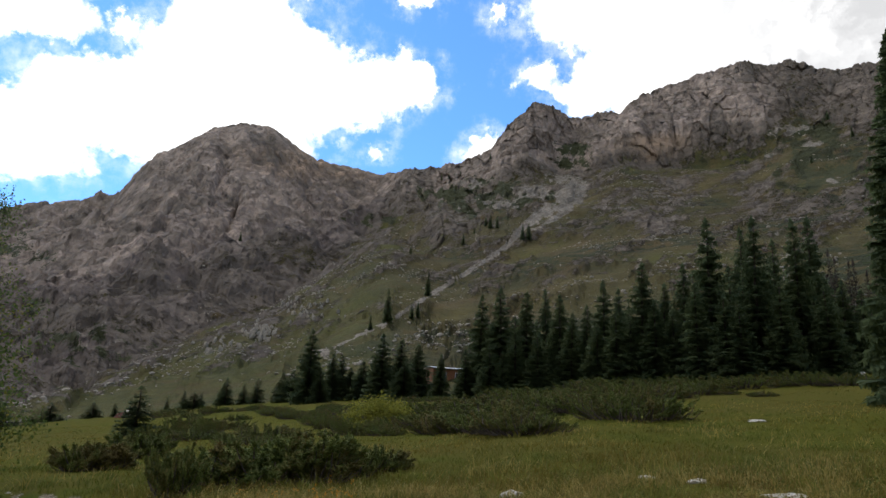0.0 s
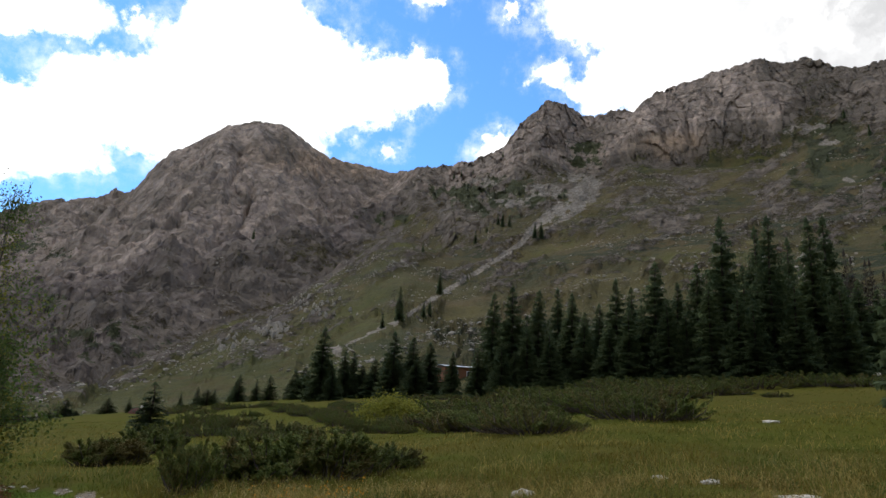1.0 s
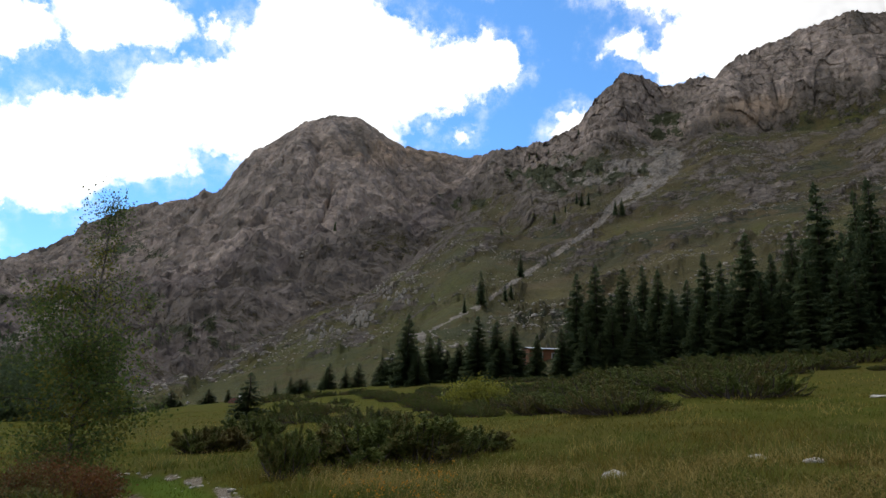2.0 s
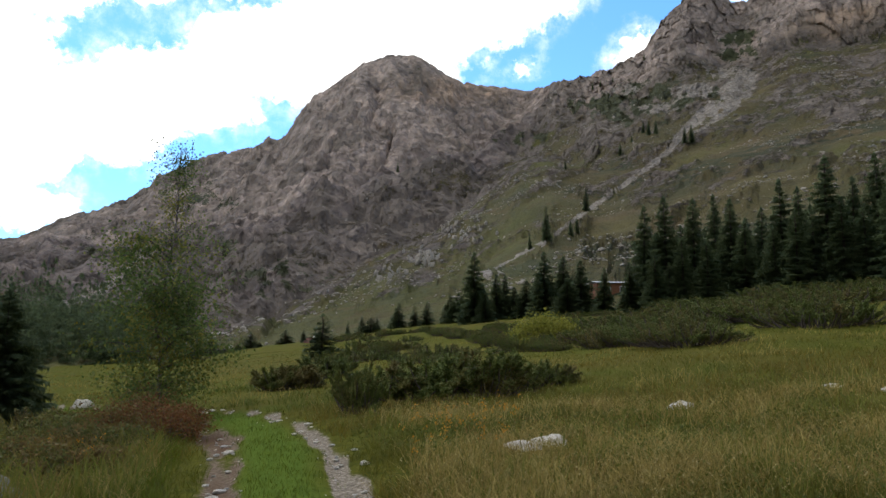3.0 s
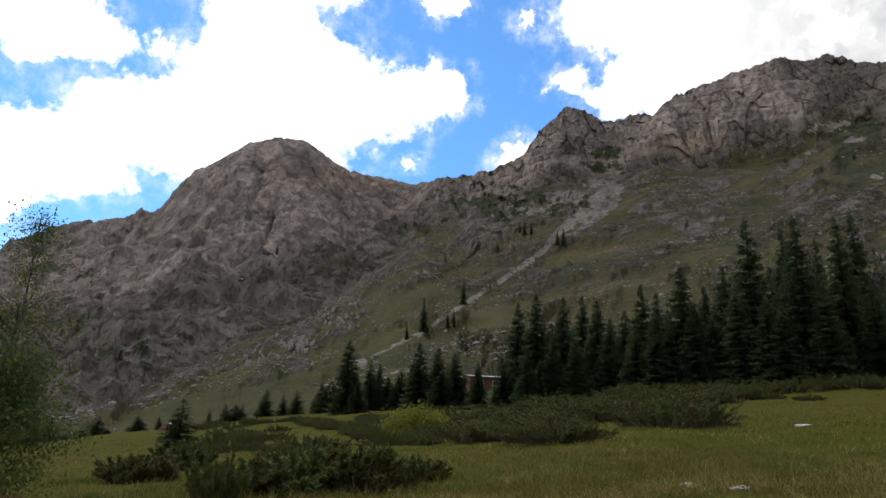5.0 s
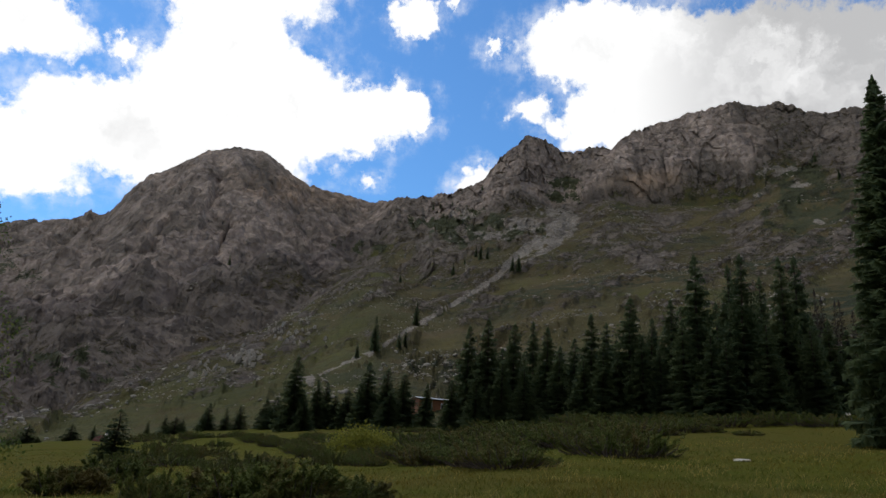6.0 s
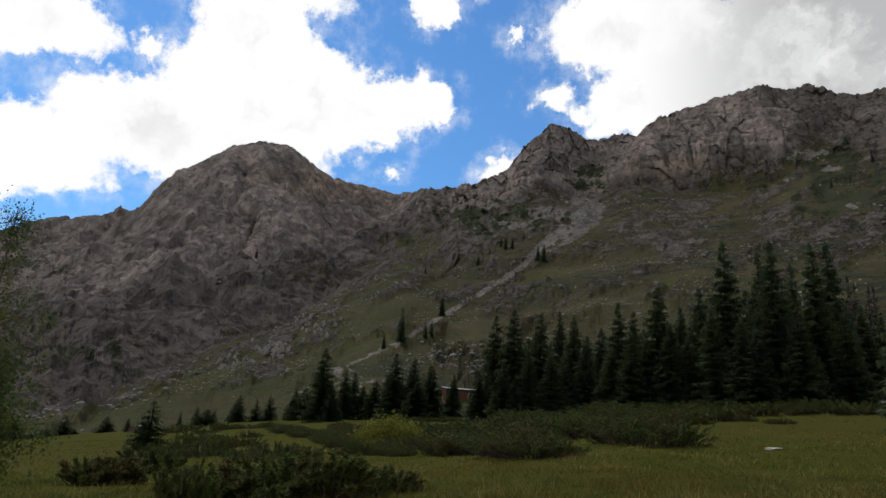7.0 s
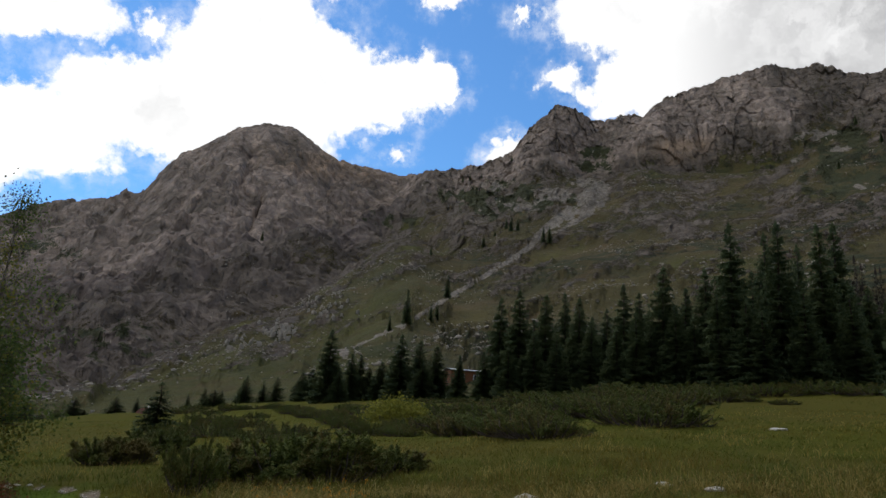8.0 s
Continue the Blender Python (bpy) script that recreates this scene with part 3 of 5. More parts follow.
    foot = np.clip(1.15 - (r - R[1]) / np.maximum(0.75 * (R[3] - R[1]), 1), 0, 0.7) * np.clip((1 - b) / 8, 0.15, 1)
    ochre = np.exp(-((b - 18.5) / 5.0) ** 2 - ((rise - 22.2) / 1.5) ** 2) + 0.8 * np.exp(-((b + 12) / 8.0) ** 2 - ((rise - 20.5) / 1.6) ** 2)
    d = track_offset(x, y)
    rut = np.clip(np.exp(-((np.abs(d) - GAUGE) / np.where(d > 0, 0.19, 0.31)) ** 2) * (0.95 + 1.1 * fbm(x, y, 0.9, 3, 67)), 0, 1) * (r < 70)
    mud = (d < 0) * rut
    crown = np.clip(1.2 - (np.abs(d) / 0.5) ** 2, 0, 1) * (r < 45)
    nr, nc = z.shape
    verts = np.stack((x, y, z), -1).reshape(-1, 3)
    ids = np.arange(nr * nc).reshape(nr, nc)
    quads = np.stack((ids[:-1, :-1], ids[:-1, 1:], ids[1:, 1:], ids[1:, :-1]), -1)
    row, bb = np.arange(nr - 1)[:, None], (0.5 * (b[1:] + b[:-1]))[None, :]
    meadow = np.broadcast_to(row < 70, quads.shape[:2])
    massif = ((row >= 70 + 30 + 64 + 60 + 40) & (bb < -3.6)) | ((row >= 70 + 30 + 64) & (bb < -22)) | (np.abs(bb) > 60) & (row >= 70)
    out = []
    for name, mask, mat in (("ground", meadow, M_MEADOW), ("mountain", massif & ~meadow, M_MOUNTAIN), ("mountain_ridge", ~massif & ~meadow, M_MOUNTAIN)):
        f = quads[mask]
        used = np.unique(f)
        back = np.zeros(nr * nc, np.int64)
        back[used] = np.arange(len(used))
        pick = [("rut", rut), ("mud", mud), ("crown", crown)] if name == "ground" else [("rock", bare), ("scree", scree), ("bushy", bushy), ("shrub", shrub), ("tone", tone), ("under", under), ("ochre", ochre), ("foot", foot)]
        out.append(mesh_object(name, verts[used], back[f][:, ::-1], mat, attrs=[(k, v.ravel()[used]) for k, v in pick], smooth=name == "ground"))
    return out


ground, massif, ridge = lay_land()
tagged(ground, "rough alpine meadow with drying grass and a cart track", "meadow", kind="structure")
tagged(massif, "bare grey-brown rock mountain with a domed summit", "mountain", kind="structure")
tagged(ridge, "steep hillside of turf and crags under rock cliffs", "hillside", kind="structure")


def spot(b, r, lift=0.0):
    """The place on the land at a bearing and a distance."""
    x, y = r * math.sin(radians(b)), r * math.cos(radians(b))
    return Vector((x, y, float(land(np.array([x]), np.array([y]))[0][0]) + lift))


def spot_up(b, rise, start=60.0):
    """The first place on the land at a bearing that stands that many degrees above the eye."""
    r = np.linspace(start, 1500, 2400)
    x, y = r * math.sin(radians(b)), r * math.cos(radians(b))
    z = land(x, y)[0]
    i = int(np.argmax(np.degrees(np.arctan2(z - EYE_HEIGHT, r)) >= rise))
    return Vector((x[i], y[i], z[i]))


# ---- trees and bushes ----
RNG = np.random.default_rng(7)


def joined(tris):
    """Loose triangles as vertices and faces."""
    v = np.asarray(tris, np.float32).reshape(-1, 3)
    return v, np.arange(len(v)).reshape(-1, 3)


def part(name, verts, faces, mat, parent, label="", smooth=False):
    ob = mesh_object(name, verts, faces, mat, parent, smooth=smooth)
    return tagged(ob, label)


def tube(points, radii, sides=7):
    """A tapered tube along points."""
    p, r = np.asarray(points, float), np.asarray(radii, float)
    d = np.gradient(p, axis=0)
    d /= np.linalg.norm(d, axis=1)[:, None] + 1e-9
    up = np.where(np.abs(d[:, 2:3]) > 0.9, np.array([[1.0, 0, 0]]), np.array([[0, 0, 1.0]]))
    a = np.cross(d, up)
    a /= np.linalg.norm(a, axis=1)[:, None] + 1e-9
    c = np.cross(d, a)
    t = np.arange(sides) / sides * 2 * math.pi
    v = (p[:, None] + r[:, None, None] * (a[:, None] * np.cos(t)[None, :, None] + c[:, None] * np.sin(t)[None, :, None])).reshape(-1, 3)
    f = []
    for i in range(len(p) - 1):
        for j in range(sides):
            q = (j + 1) % sides
            f.append((i * sides + j, i * sides + q, (i + 1) * sides + q, (i + 1) * sides + j))
    return v, np.array(f)


def merged(pieces):
    vs, fs, n = [], [], 0
    for v, f in pieces:
        vs.append(v)
        fs.append(np.asarray(f) + n)
        n += len(v)
    return np.concatenate(vs), np.concatenate(fs)


def spruce_crown(rng, height=10.0, radius=1.7, whorls=34, sprays=5, fullness=1.0, foot=0.05, spread=1.0):
    tris = []
    for i in range(whorls):
        u = (i + rng.random() * 0.8) / whorls
        for j in range(int((5 + 4 * (1 - u)) * fullness + 0.5)):
            z0 = height * (foot + (0.985 - foot) * min(1.0, max(0.0, u + rng.normal() * 0.7 / whorls)))
            far = radius * (1 - u) ** 0.72 * rng.uniform(0.62, 1.12) + 0.03 * radius
            phi = rng.random() * 2 * math.pi
            d, s = np.array((math.cos(phi), math.sin(phi), 0)), np.array((-math.sin(phi), math.cos(phi), 0))
            sag, lift = rng.uniform(0.3, 0.6), rng.uniform(0.0, 0.25) + 0.35 * u ** 3
            count = max(2, int(sprays * (0.35 + far / radius) + 0.5))
            for k in range(count):
                f = (k + rng.uniform(0.3, 0.9)) / count
                p = d * far * f + np.array((0, 0, z0 + far * (lift * f - sag * f * f + 0.22 * f ** 3)))
                for side in (-1, 1):
                    n = (far * 0.36 * (1 - 0.5 * f) + 0.05 * radius) * rng.uniform(0.65, 1.25) * spread
                    tip = p + d * n * 0.65 + s * side * n * 0.75 + np.array((0, 0, -0.22 * n * rng.uniform(0.2, 1.8)))
                    tris.append((p - d * n * 0.24, p + d * n * 0.22, tip))
                    tris.append((p - s * side * n * 0.05, p + d * n * 0.42, p + d * n * 0.30 + s * side * n * 0.38 + np.array((0, 0, -0.62 * n))))
            end = d * far * 1.08 + np.array((0, 0, z0 + far * (lift - sag + 0.24)))
            mid = d * far * 0.72 + np.array((0, 0, z0 + far * (lift * 0.72 - sag * 0.52 + 0.08)))
            tris.append((mid - s * 0.05 * radius, mid + s * 0.05 * radius, end))
    for k in range(7):
        a = k / 7 * 6.28
        q = np.array((math.cos(a), math.sin(a), 0)) * 0.05 * radius
        tris.append((np.array((0, 0, height * 0.93)) + q * 2.5, np.array((0, 0, height * 0.95)) + np.array((q[1], -q[0], 0)) * 2, np.array((0, 0, height * 1.005)) + q * 0.2))
    return joined(tris)


def spruce(seed, label, height=10.0, radius=1.7, whorls=34, sprays=5, fullness=1.0, mat=None, foot=0.05, spread=1.0):
    rng = np.random.default_rng(seed)
    tree = tagged(new("spruce_tree"), label, "tree")
    bend = np.array([(0.02 * height * math.sin(k * 0.9 + seed) * k / 8 * 0.4, 0.0, height * 0.98 * k / 8 - (0.3 if k == 0 else 0)) for k in range(9)])
    v, f = tube(bend, np.linspace(0.016, 0.0025, 9) * height, 8)
    part("trunk", v, f, M_BARK, tree, smooth=True)
    v, f = spruce_crown(rng, height, radius, whorls, sprays, fullness, foot, spread)
    part("crown", v, f, mat or M_SPRUCE, tree)
    return tree


def stand(kind, place, turn_deg=0.0, wide=1.0, tall=1.0, lean=(0.0, 0.0)):
    return copy_thing(kind, Matrix.Translation(place) @ Euler((radians(lean[0]), radians(lean[1]), radians(turn_deg))).to_matrix().to_4x4() @ Matrix.Diagonal((wide, wide, tall, 1)))


def clear(kinds):
    """Takes away the patterns from which copies were made."""
    for k in kinds:
        for o in (*k.children_recursive, k):
            bpy.data.objects.remove(o)


def plumes(rng, feet, tips, count, length, needle, needles=6, from_=0.35):
    """Bushy shoots along limbs that run from feet to tips, as loose triangles."""
    feet, tips = np.asarray(feet), np.asarray(tips)
    pick = rng.integers(0, len(feet), count)
    f = from_ + (1 - from_) * rng.random((count, 1)) ** 0.7
    axis = tips[pick] - feet[pick]
    reach = np.linalg.norm(axis, axis=1)[:, None]
    axis = axis / reach
    root = feet[pick] + axis * reach * f + rng.normal(size=(count, 3)) * 0.06 * reach * (1.15 - f)
    way = axis * 0.9 + np.array((0, 0, 0.35)) + rng.normal(size=(count, 3)) * 0.42
    way /= np.linalg.norm(way, axis=1)[:, None]
    ln = length * rng.uniform(0.5, 1.2, (count, 1)) * (1.25 - 0.55 * f)
    out = []
    for k in range(needles):
        u = (k + 0.6) / needles
        p = root + way * ln * u
        side = np.cross(way, rng.normal(size=(count, 3)))
        side /= np.linalg.norm(side, axis=1)[:, None] + 1e-9
        n = needle * rng.uniform(0.7, 1.3, (count, 1)) * (1.15 - 0.5 * u)
        w = np.cross(side, way) * n * 0.20
        out.append(np.stack((p - w, p + w, p + side * n * 0.65 + way * n * 0.85), 1))
    return joined(np.concatenate(out))


def juniper(seed, label, w, d, h, count, length, needle, needles=6, limbs=40, flat=0.35, rag=0.45, root=0.35):
    """A spreading bush: bare stems below, plumes of needled shoots above."""
    rng = np.random.default_rng(seed)
    bush = tagged(new("juniper_bush"), label, "bush")
    feet, tips, stems = [], [], []
    for k in range(limbs):
        a, q = rng.random() * 6.283, math.sqrt(rng.random())
        x, y = math.cos(a) * q * w * 0.46, math.sin(a) * q * d * 0.46
        e = np.array((x, y, h * (0.98 - flat * q * q) * (1 - rag * rng.random())))
        if rng.random() < 0.25:
            e[2] *= 0.5
        b = np.array((x * root, y * root, 0.05 * h)) + rng.normal(size=3) * np.array((0.08, 0.08, 0)) * h
        m = (b + e) / 2 + np.array((x, y, -0.35 * h)) * 0.12
        stems.append(tube([b - np.array((0, 0, 0.12 * h)), m, e * 0.9 + m * 0.1], np.array((0.020, 0.012, 0.005)) * h, 4))
        feet.append(b)
        tips.append(e)
    v, f = plumes(rng, feet, tips, count, length, needle, needles, 0.18)
    # trimmed to its given width, depth and height
    fit = np.array((w, d, h)) / np.array((np.ptp(np.percentile(v[:, 0], (1, 99))), np.ptp(np.percentile(v[:, 1], (1, 99))), np.percentile(v[:, 2], 99)))
    v = v * fit
    sv, sf = merged(stems)
    part("woody_base", sv * fit, sf, M_STEM, bush, "bare grey-brown stems", smooth=True)
    v[:, 2] = np.maximum(v[:, 2], 0.02)
    part("foliage", v, f, M_JUNIPER, bush)
    return bush


def leaf_cloud(rng, centres, radius, count, size):
    """Small pointed leaves, each a folded pair of triangles, scattered round centres."""
    c = np.asarray(centres)[rng.integers(0, len(centres), count)]
    p = c + rng.normal(size=(count, 3)) * radius
    a = rng.normal(size=(count, 3))
    a /= np.linalg.norm(a, axis=1)[:, None]
    b = np.cross(a, rng.normal(size=(count, 3)))
    b /= np.linalg.norm(b, axis=1)[:, None]
    n = size * rng.uniform(0.6, 1.3, (count, 1))
    v = np.stack((p, p + a * n * 0.5 + b * n * 0.36, p + a * n, p + a * n * 0.5 - b * n * 0.36), 1).reshape(-1, 3)
    k = np.arange(count)[:, None] * 4
    return v, np.concatenate((k + np.array([[0, 1, 2]]), k + np.array([[0, 2, 3]])))


def leaf_bush(seed, name, label, w, d, h, count, size, mat):
    rng = np.random.default_rng(seed)
    bush = tagged(new(name), label, "bush")
    ends, stems = [], []
    for k in range(46):
        a, q = rng.random() * 6.283, math.sqrt(rng.random())
        e = np.array((math.cos(a) * q * w / 2, math.sin(a) * q * d / 2, h * (1.0 - 0.5 * q * q) * rng.uniform(0.6, 1.0)))
        b = np.array((e[0] * 0.2, e[1] * 0.2, -0.05))
        m = (b + e) / 2 + np.array((0, 0, 0.12 * h))
        stems.append(tube([b, m, e], np.array((0.012, 0.008, 0.003)) * h, 4))
        ends += [e, e * 0.85 + m * 0.15, (m + e) / 2]
    part("woody_base", *merged(stems), M_STEM, bush, smooth=True)
    v, f = leaf_cloud(rng, ends, 0.09 * h + 0.05 * w, count, size)
    v[:, 2] = np.maximum(v[:, 2], 0.02)
    part("foliage", v, f, mat, bush)
    return bush


def facing(b):
    """The turn that lays a bush's long side across the view from the track."""
    return -b


# the grove of tall spruces at the upper edge of the meadow: bearing, distance, height, half width
GROVE = ((3.44, 76, 11.4, 1.62), (5.09, 75, 11.7, 1.90), (7.17, 75, 10.9, 1.72), (8.86, 79, 11.4, 1.42), (9.88, 76, 10.3, 1.68), (12.08, 82, 9.1, 1.48), (13.48, 74, 11.1, 1.58), (14.69, 80, 10.6, 1.44), (16.45, 72, 12.4, 2.06), (18.02, 78, 10.7, 1.53), (19.61, 74, 12.4, 1.76), (21.72, 72, 16.7, 2.18), (23.09, 78, 12.2, 1.73), (24.97, 70, 15.7, 1.89), (24.10, 75, 15.8, 1.72), (26.22, 76, 14.4, 1.43), (27.95, 72, 15.6, 1.83), (28.68, 75, 16.0, 1.90), (2.25, 74, 5.4, 1.03), (5.28, 72, 4.4, 1.00))
GROVE_BACK = ((4.3, 84, 8.6, 1.5), (6.2, 83, 9.0, 1.6), (8.0, 84, 8.0, 1.5), (10.9, 85, 8.4, 1.5), (15.6, 84, 8.8, 1.5), (17.3, 83, 9.5, 1.6), (20.6, 83, 10.5, 1.7), (22.5, 84, 11.0, 1.7), (25.6, 83, 11.5, 1.7), (29.6, 82, 10.0, 1.6),
              (4.2, 71, 5.6, 1.2), (6.3, 72, 6.8, 1.3), (8.1, 71, 6.0, 1.3), (10.8, 73, 7.4, 1.4), (12.9, 71, 6.2, 1.3), (14.3, 70, 7.6, 1.4), (15.5, 71, 6.4, 1.4), (17.4, 70, 8.2, 1.5), (18.8, 70, 7.0, 1.4), (20.6, 69, 9.6, 1.6),
              (22.6, 68, 8.4, 1.6), (23.7, 67, 7.2, 1.5), (26.6, 68, 9.0, 1.6), (29.6, 70, 8.4, 1.5), (30.6, 80, 9.6, 1.6), (31.9, 82, 8.6, 1.5), (33.2, 80, 8.0, 1.5), (34.4, 82, 8.6, 1.6))
DEAD = ((30.08, 84, 13.4, 0.89), (30.57, 86, 12.4, 0.85), (31.20, 84, 12.0, 0.83), (31.72, 88, 11.8, 0.87), (32.32, 84, 10.7, 0.89), (32.86, 86, 10.3, 0.92))
MIDDLE = ((-10.37, 100, 10.5, 2.0), (-9.51, 97, 4.5, 1.19), (-8.53, 112, 7.5, 1.65), (-7.88, 114, 7.3, 1.49), (-7.08, 112, 5.2, 1.38), (-6.06, 110, 5.9, 1.80), (-4.59, 104, 9.9, 1.96), (-3.07, 106, 9.0, 1.91), (-1.65, 102, 7.8, 1.92), (-2.79, 98, 5.3, 1.77), (0.16, 96, 6.1, 1.10), (-11.65, 115, 5.1, 1.88), (-12.38, 118, 4.9, 1.45), (-5.17, 112, 6.8, 1.56))
SCATTERED = ((-14.30, 118, 4.1, 1.16), (-15.30, 120, 3.7, 0.88), (-16.65, 120, 4.5, 1.18), (-16.93, 124, 3.6, 0.91), (-18.92, 112, 2.5, 1.47), (-19.64, 126, 3.3, 0.77), (-18.40, 122, 2.6, 0.60), (-20.79, 128, 2.7, 0.4),
             (-22.75, 42, 2.8, 0.85), (-24.33, 122, 2.3, 0.50), (-25.76, 120, 2.6, 1.28), (-28.41, 118, 2.8, 1.35), (-27.74, 116, 0.9, 0.5), (-31.41, 116, 3.4, 1.5), (-29.41, 118, 1.2, 0.50), (-30.38, 118, 0.9, 0.45),
             (-32.6, 112, 3.2, 1.4), (-33.6, 112, 2.6, 1.2))


def plant_spruces():
    tall = [spruce(k, "tall dark green spruce at the upper edge of the meadow", whorls=50, sprays=5, fullness=1.15, spread=1.35) for k in (1, 2, 3, 4)]
    young = [spruce(k, "young dark green spruce standing on the meadow", whorls=30, sprays=4, fullness=1.2, foot=0.02, spread=1.35) for k in (11, 12, 13)]
    dead = [spruce(k, "thin dying spruce with brown bare twigs", whorls=36, sprays=4, fullness=1.1, mat=M_SPRUCE_DEAD) for k in (21, 22)]
    far = [spruce(k, "lone spruce on the steep hillside", whorls=26, sprays=3, fullness=1.6, foot=0.02, spread=1.8) for k in (31, 32)]
    for kinds, rows, group in ((tall, GROVE + GROVE_BACK, "spruce grove"), (dead, DEAD, "dying spruces"), (tall, MIDDLE, "spruces in mid-meadow"), (young, SCATTERED, "young spruces")):
        for i, (b, r, h, half) in enumerate(rows):
            kind = kinds[(i * 7 + i // 3) % len(kinds)]
            tree = stand(kind, spot(b, r, -0.05), 67 * i, half / 1.7 * (1.38 if kinds is tall else 1.5), h / 10, (RNG.normal() * 0.8, RNG.normal() * 0.8))
            tagged(tree, group=group)
            if h < 6 and kinds is tall:
                tagged(tree, "short dark green spruce in a cluster on the meadow")
    # bearing, rise and height of the trees up the hillside
    for i, (b, e, h) in enumerate(((-1.12, 10.5, 9), (-4.41, 8.26, 9), (-5.77, 7.5, 4.5), (-2.74, 13.96, 6), (1.73, 14.84, 8.5), (4.03, 16.31, 10), (4.61, 16.32, 9), (6.8, 15.4, 10), (7.33, 15.4, 11), (2.68, 15.8, 5),
                                   (3.63, 16.5, 8), (-0.35, 20.2, 7), (0.29, 20.3, 7), (0.79, 20.4, 6), (1.3, 20.6, 5), (30.98, 22.9, 10), (29.6, 20.0, 7), (32.5, 21.5, 9), (-12.3, 14.2, 6), (-16.9, 13.9, 8), (3.9, 22.0, 7), (-1.9, 8.8, 5), (-2.4, 8.6, 5))):
        tagged(stand(far[i % 2], spot_up(b, e) - Vector((0, 0, 0.4)), 50 * i, h / 8.5, h / 8), group="hillside spruces")
    clear(tall + young + dead + far)
    # three big ones stand nearer the track
    big = spruce(41, "large dark spruce with drooping boughs beside the track", 6.6, 1.75, 52, 17, 1.2, foot=0.03, spread=0.75)
    big.matrix_basis = Matrix.Translation(spot(-49.4, 19, -0.05))
    small = spruce(42, "small dense spruce beside a larger one", 3.0, 1.15, 40, 13, 1.3, foot=0.02, spread=0.8)
    small.matrix_basis = Matrix.Translation(spot(-44.9, 17, -0.05))
    east = spruce(43, "very tall dark spruce rising above the grove", 19.6, 2.7, 110, 12, 1.25, foot=0.02)
    east.matrix_basis = Matrix.Translation(spot(35.5, 40, -0.05))


def far_woods():
    rng = np.random.default_rng(5)
    crowns = [spruce_crown(np.random.default_rng(k), 1.0, 0.2, 9, 2, 0.75, 0.0, 1.6) for k in range(3)]
    pieces = []
    b, r, h = np.radians(rng.uniform(-51, -36.4, 700)), rng.uniform(78, 215, 700), rng.uniform(4.0, 10.5, 700)
    feet = np.stack((r * np.sin(b), r * np.cos(b), land(r * np.sin(b), r * np.cos(b))[0] - 0.2), 1)
    for k in range(700):
        v, f = crowns[k % 3]
        pieces.append((v * h[k] + feet[k], f))
    ob = mesh_object("far_spruce_wood", *merged(pieces), M_SPRUCE)
    tagged(ob, "dark spruce wood on the valley floor below the cliffs", "forest", kind="stuff")


# bushes: bearing, distance, width, height
JUNIPERS_NEAR = ((-19.6, 13.4, 0.86, 0.86), (-16.6, 15.4, 1.7, 0.80), (-12.9, 15.2, 1.9, 0.90), (-9.4, 15.4, 1.7, 0.98), (-6.6, 16.6, 1.2, 0.66), (-4.3, 17.8, 1.3, 0.55), (-26.0, 21.4, 1.3, 0.72), (-24.3, 21.8, 1.4, 0.66), (-22.2, 26.0, 1.8, 0.8))
JUNIPERS_BACK = ((-12.89, 33.4, 3.0, 0.96), (-8.49, 39.5, 1.7, 0.95), (-3.25, 38.0, 2.8, 0.93), (7.0, 24.7, 2.9, 1.40), (4.9, 26.5, 3.0, 1.3), (2.47, 31.0, 4.1, 1.3), (15.6, 29.0, 4.0, 1.65), (12.6, 36, 4.2, 1.6), (0.34, 46, 5.0, 1.5), (4.62, 43, 4.9, 1.7),
                 (9.15, 47, 5.7, 1.8), (16.27, 47, 5.5, 1.8), (-16.61, 44, 3.2, 1.1), (24.9, 49, 1.6, 0.6), (20.2, 51, 4.4, 1.4), (12.1, 57, 4.4, 1.6), (28.3, 62, 4.8, 1.5))
JUNIPERS_LOW = ((-14.6, 29, 2.4, 0.8), (-18.6, 33, 2.6, 0.8), (-7.0, 33, 2.2, 0.7), (-1.2, 55, 4.5, 1.3), (-9.0, 62, 3.0, 0.9), (-12.5, 72, 3.0, 0.9), (23.8, 62, 5.6, 1.5), (30.5, 60, 4.0, 1.3), (33.5, 58, 4.0, 1.4), (-15.5, 85, 3.5, 0.9), (6.4, 60, 5.0, 1.5), (17.5, 62, 5.0, 1.6), (1.2, 36, 4.4, 1.3), (3.6, 35, 4.2, 1.3), (6.6, 36, 4.6, 1.5), (9.2, 38, 4.6, 1.5), (7.6, 52, 5.4, 1.5), (11.0, 44, 4.4, 1.5), (14.2, 44, 4.8, 1.6), (2.6, 52, 5.2, 1.4), (13.9, 62, 5.6, 1.7), (20.6, 66, 5.4, 1.6), (26.4, 66, 5.0, 1.5), (-6.4, 47, 3.0, 1.0), (-10.6, 52, 3.2, 1.0), (-43.0, 14.0, 2.0, 0.75), (-46.0, 13.0, 1.8, 0.7))


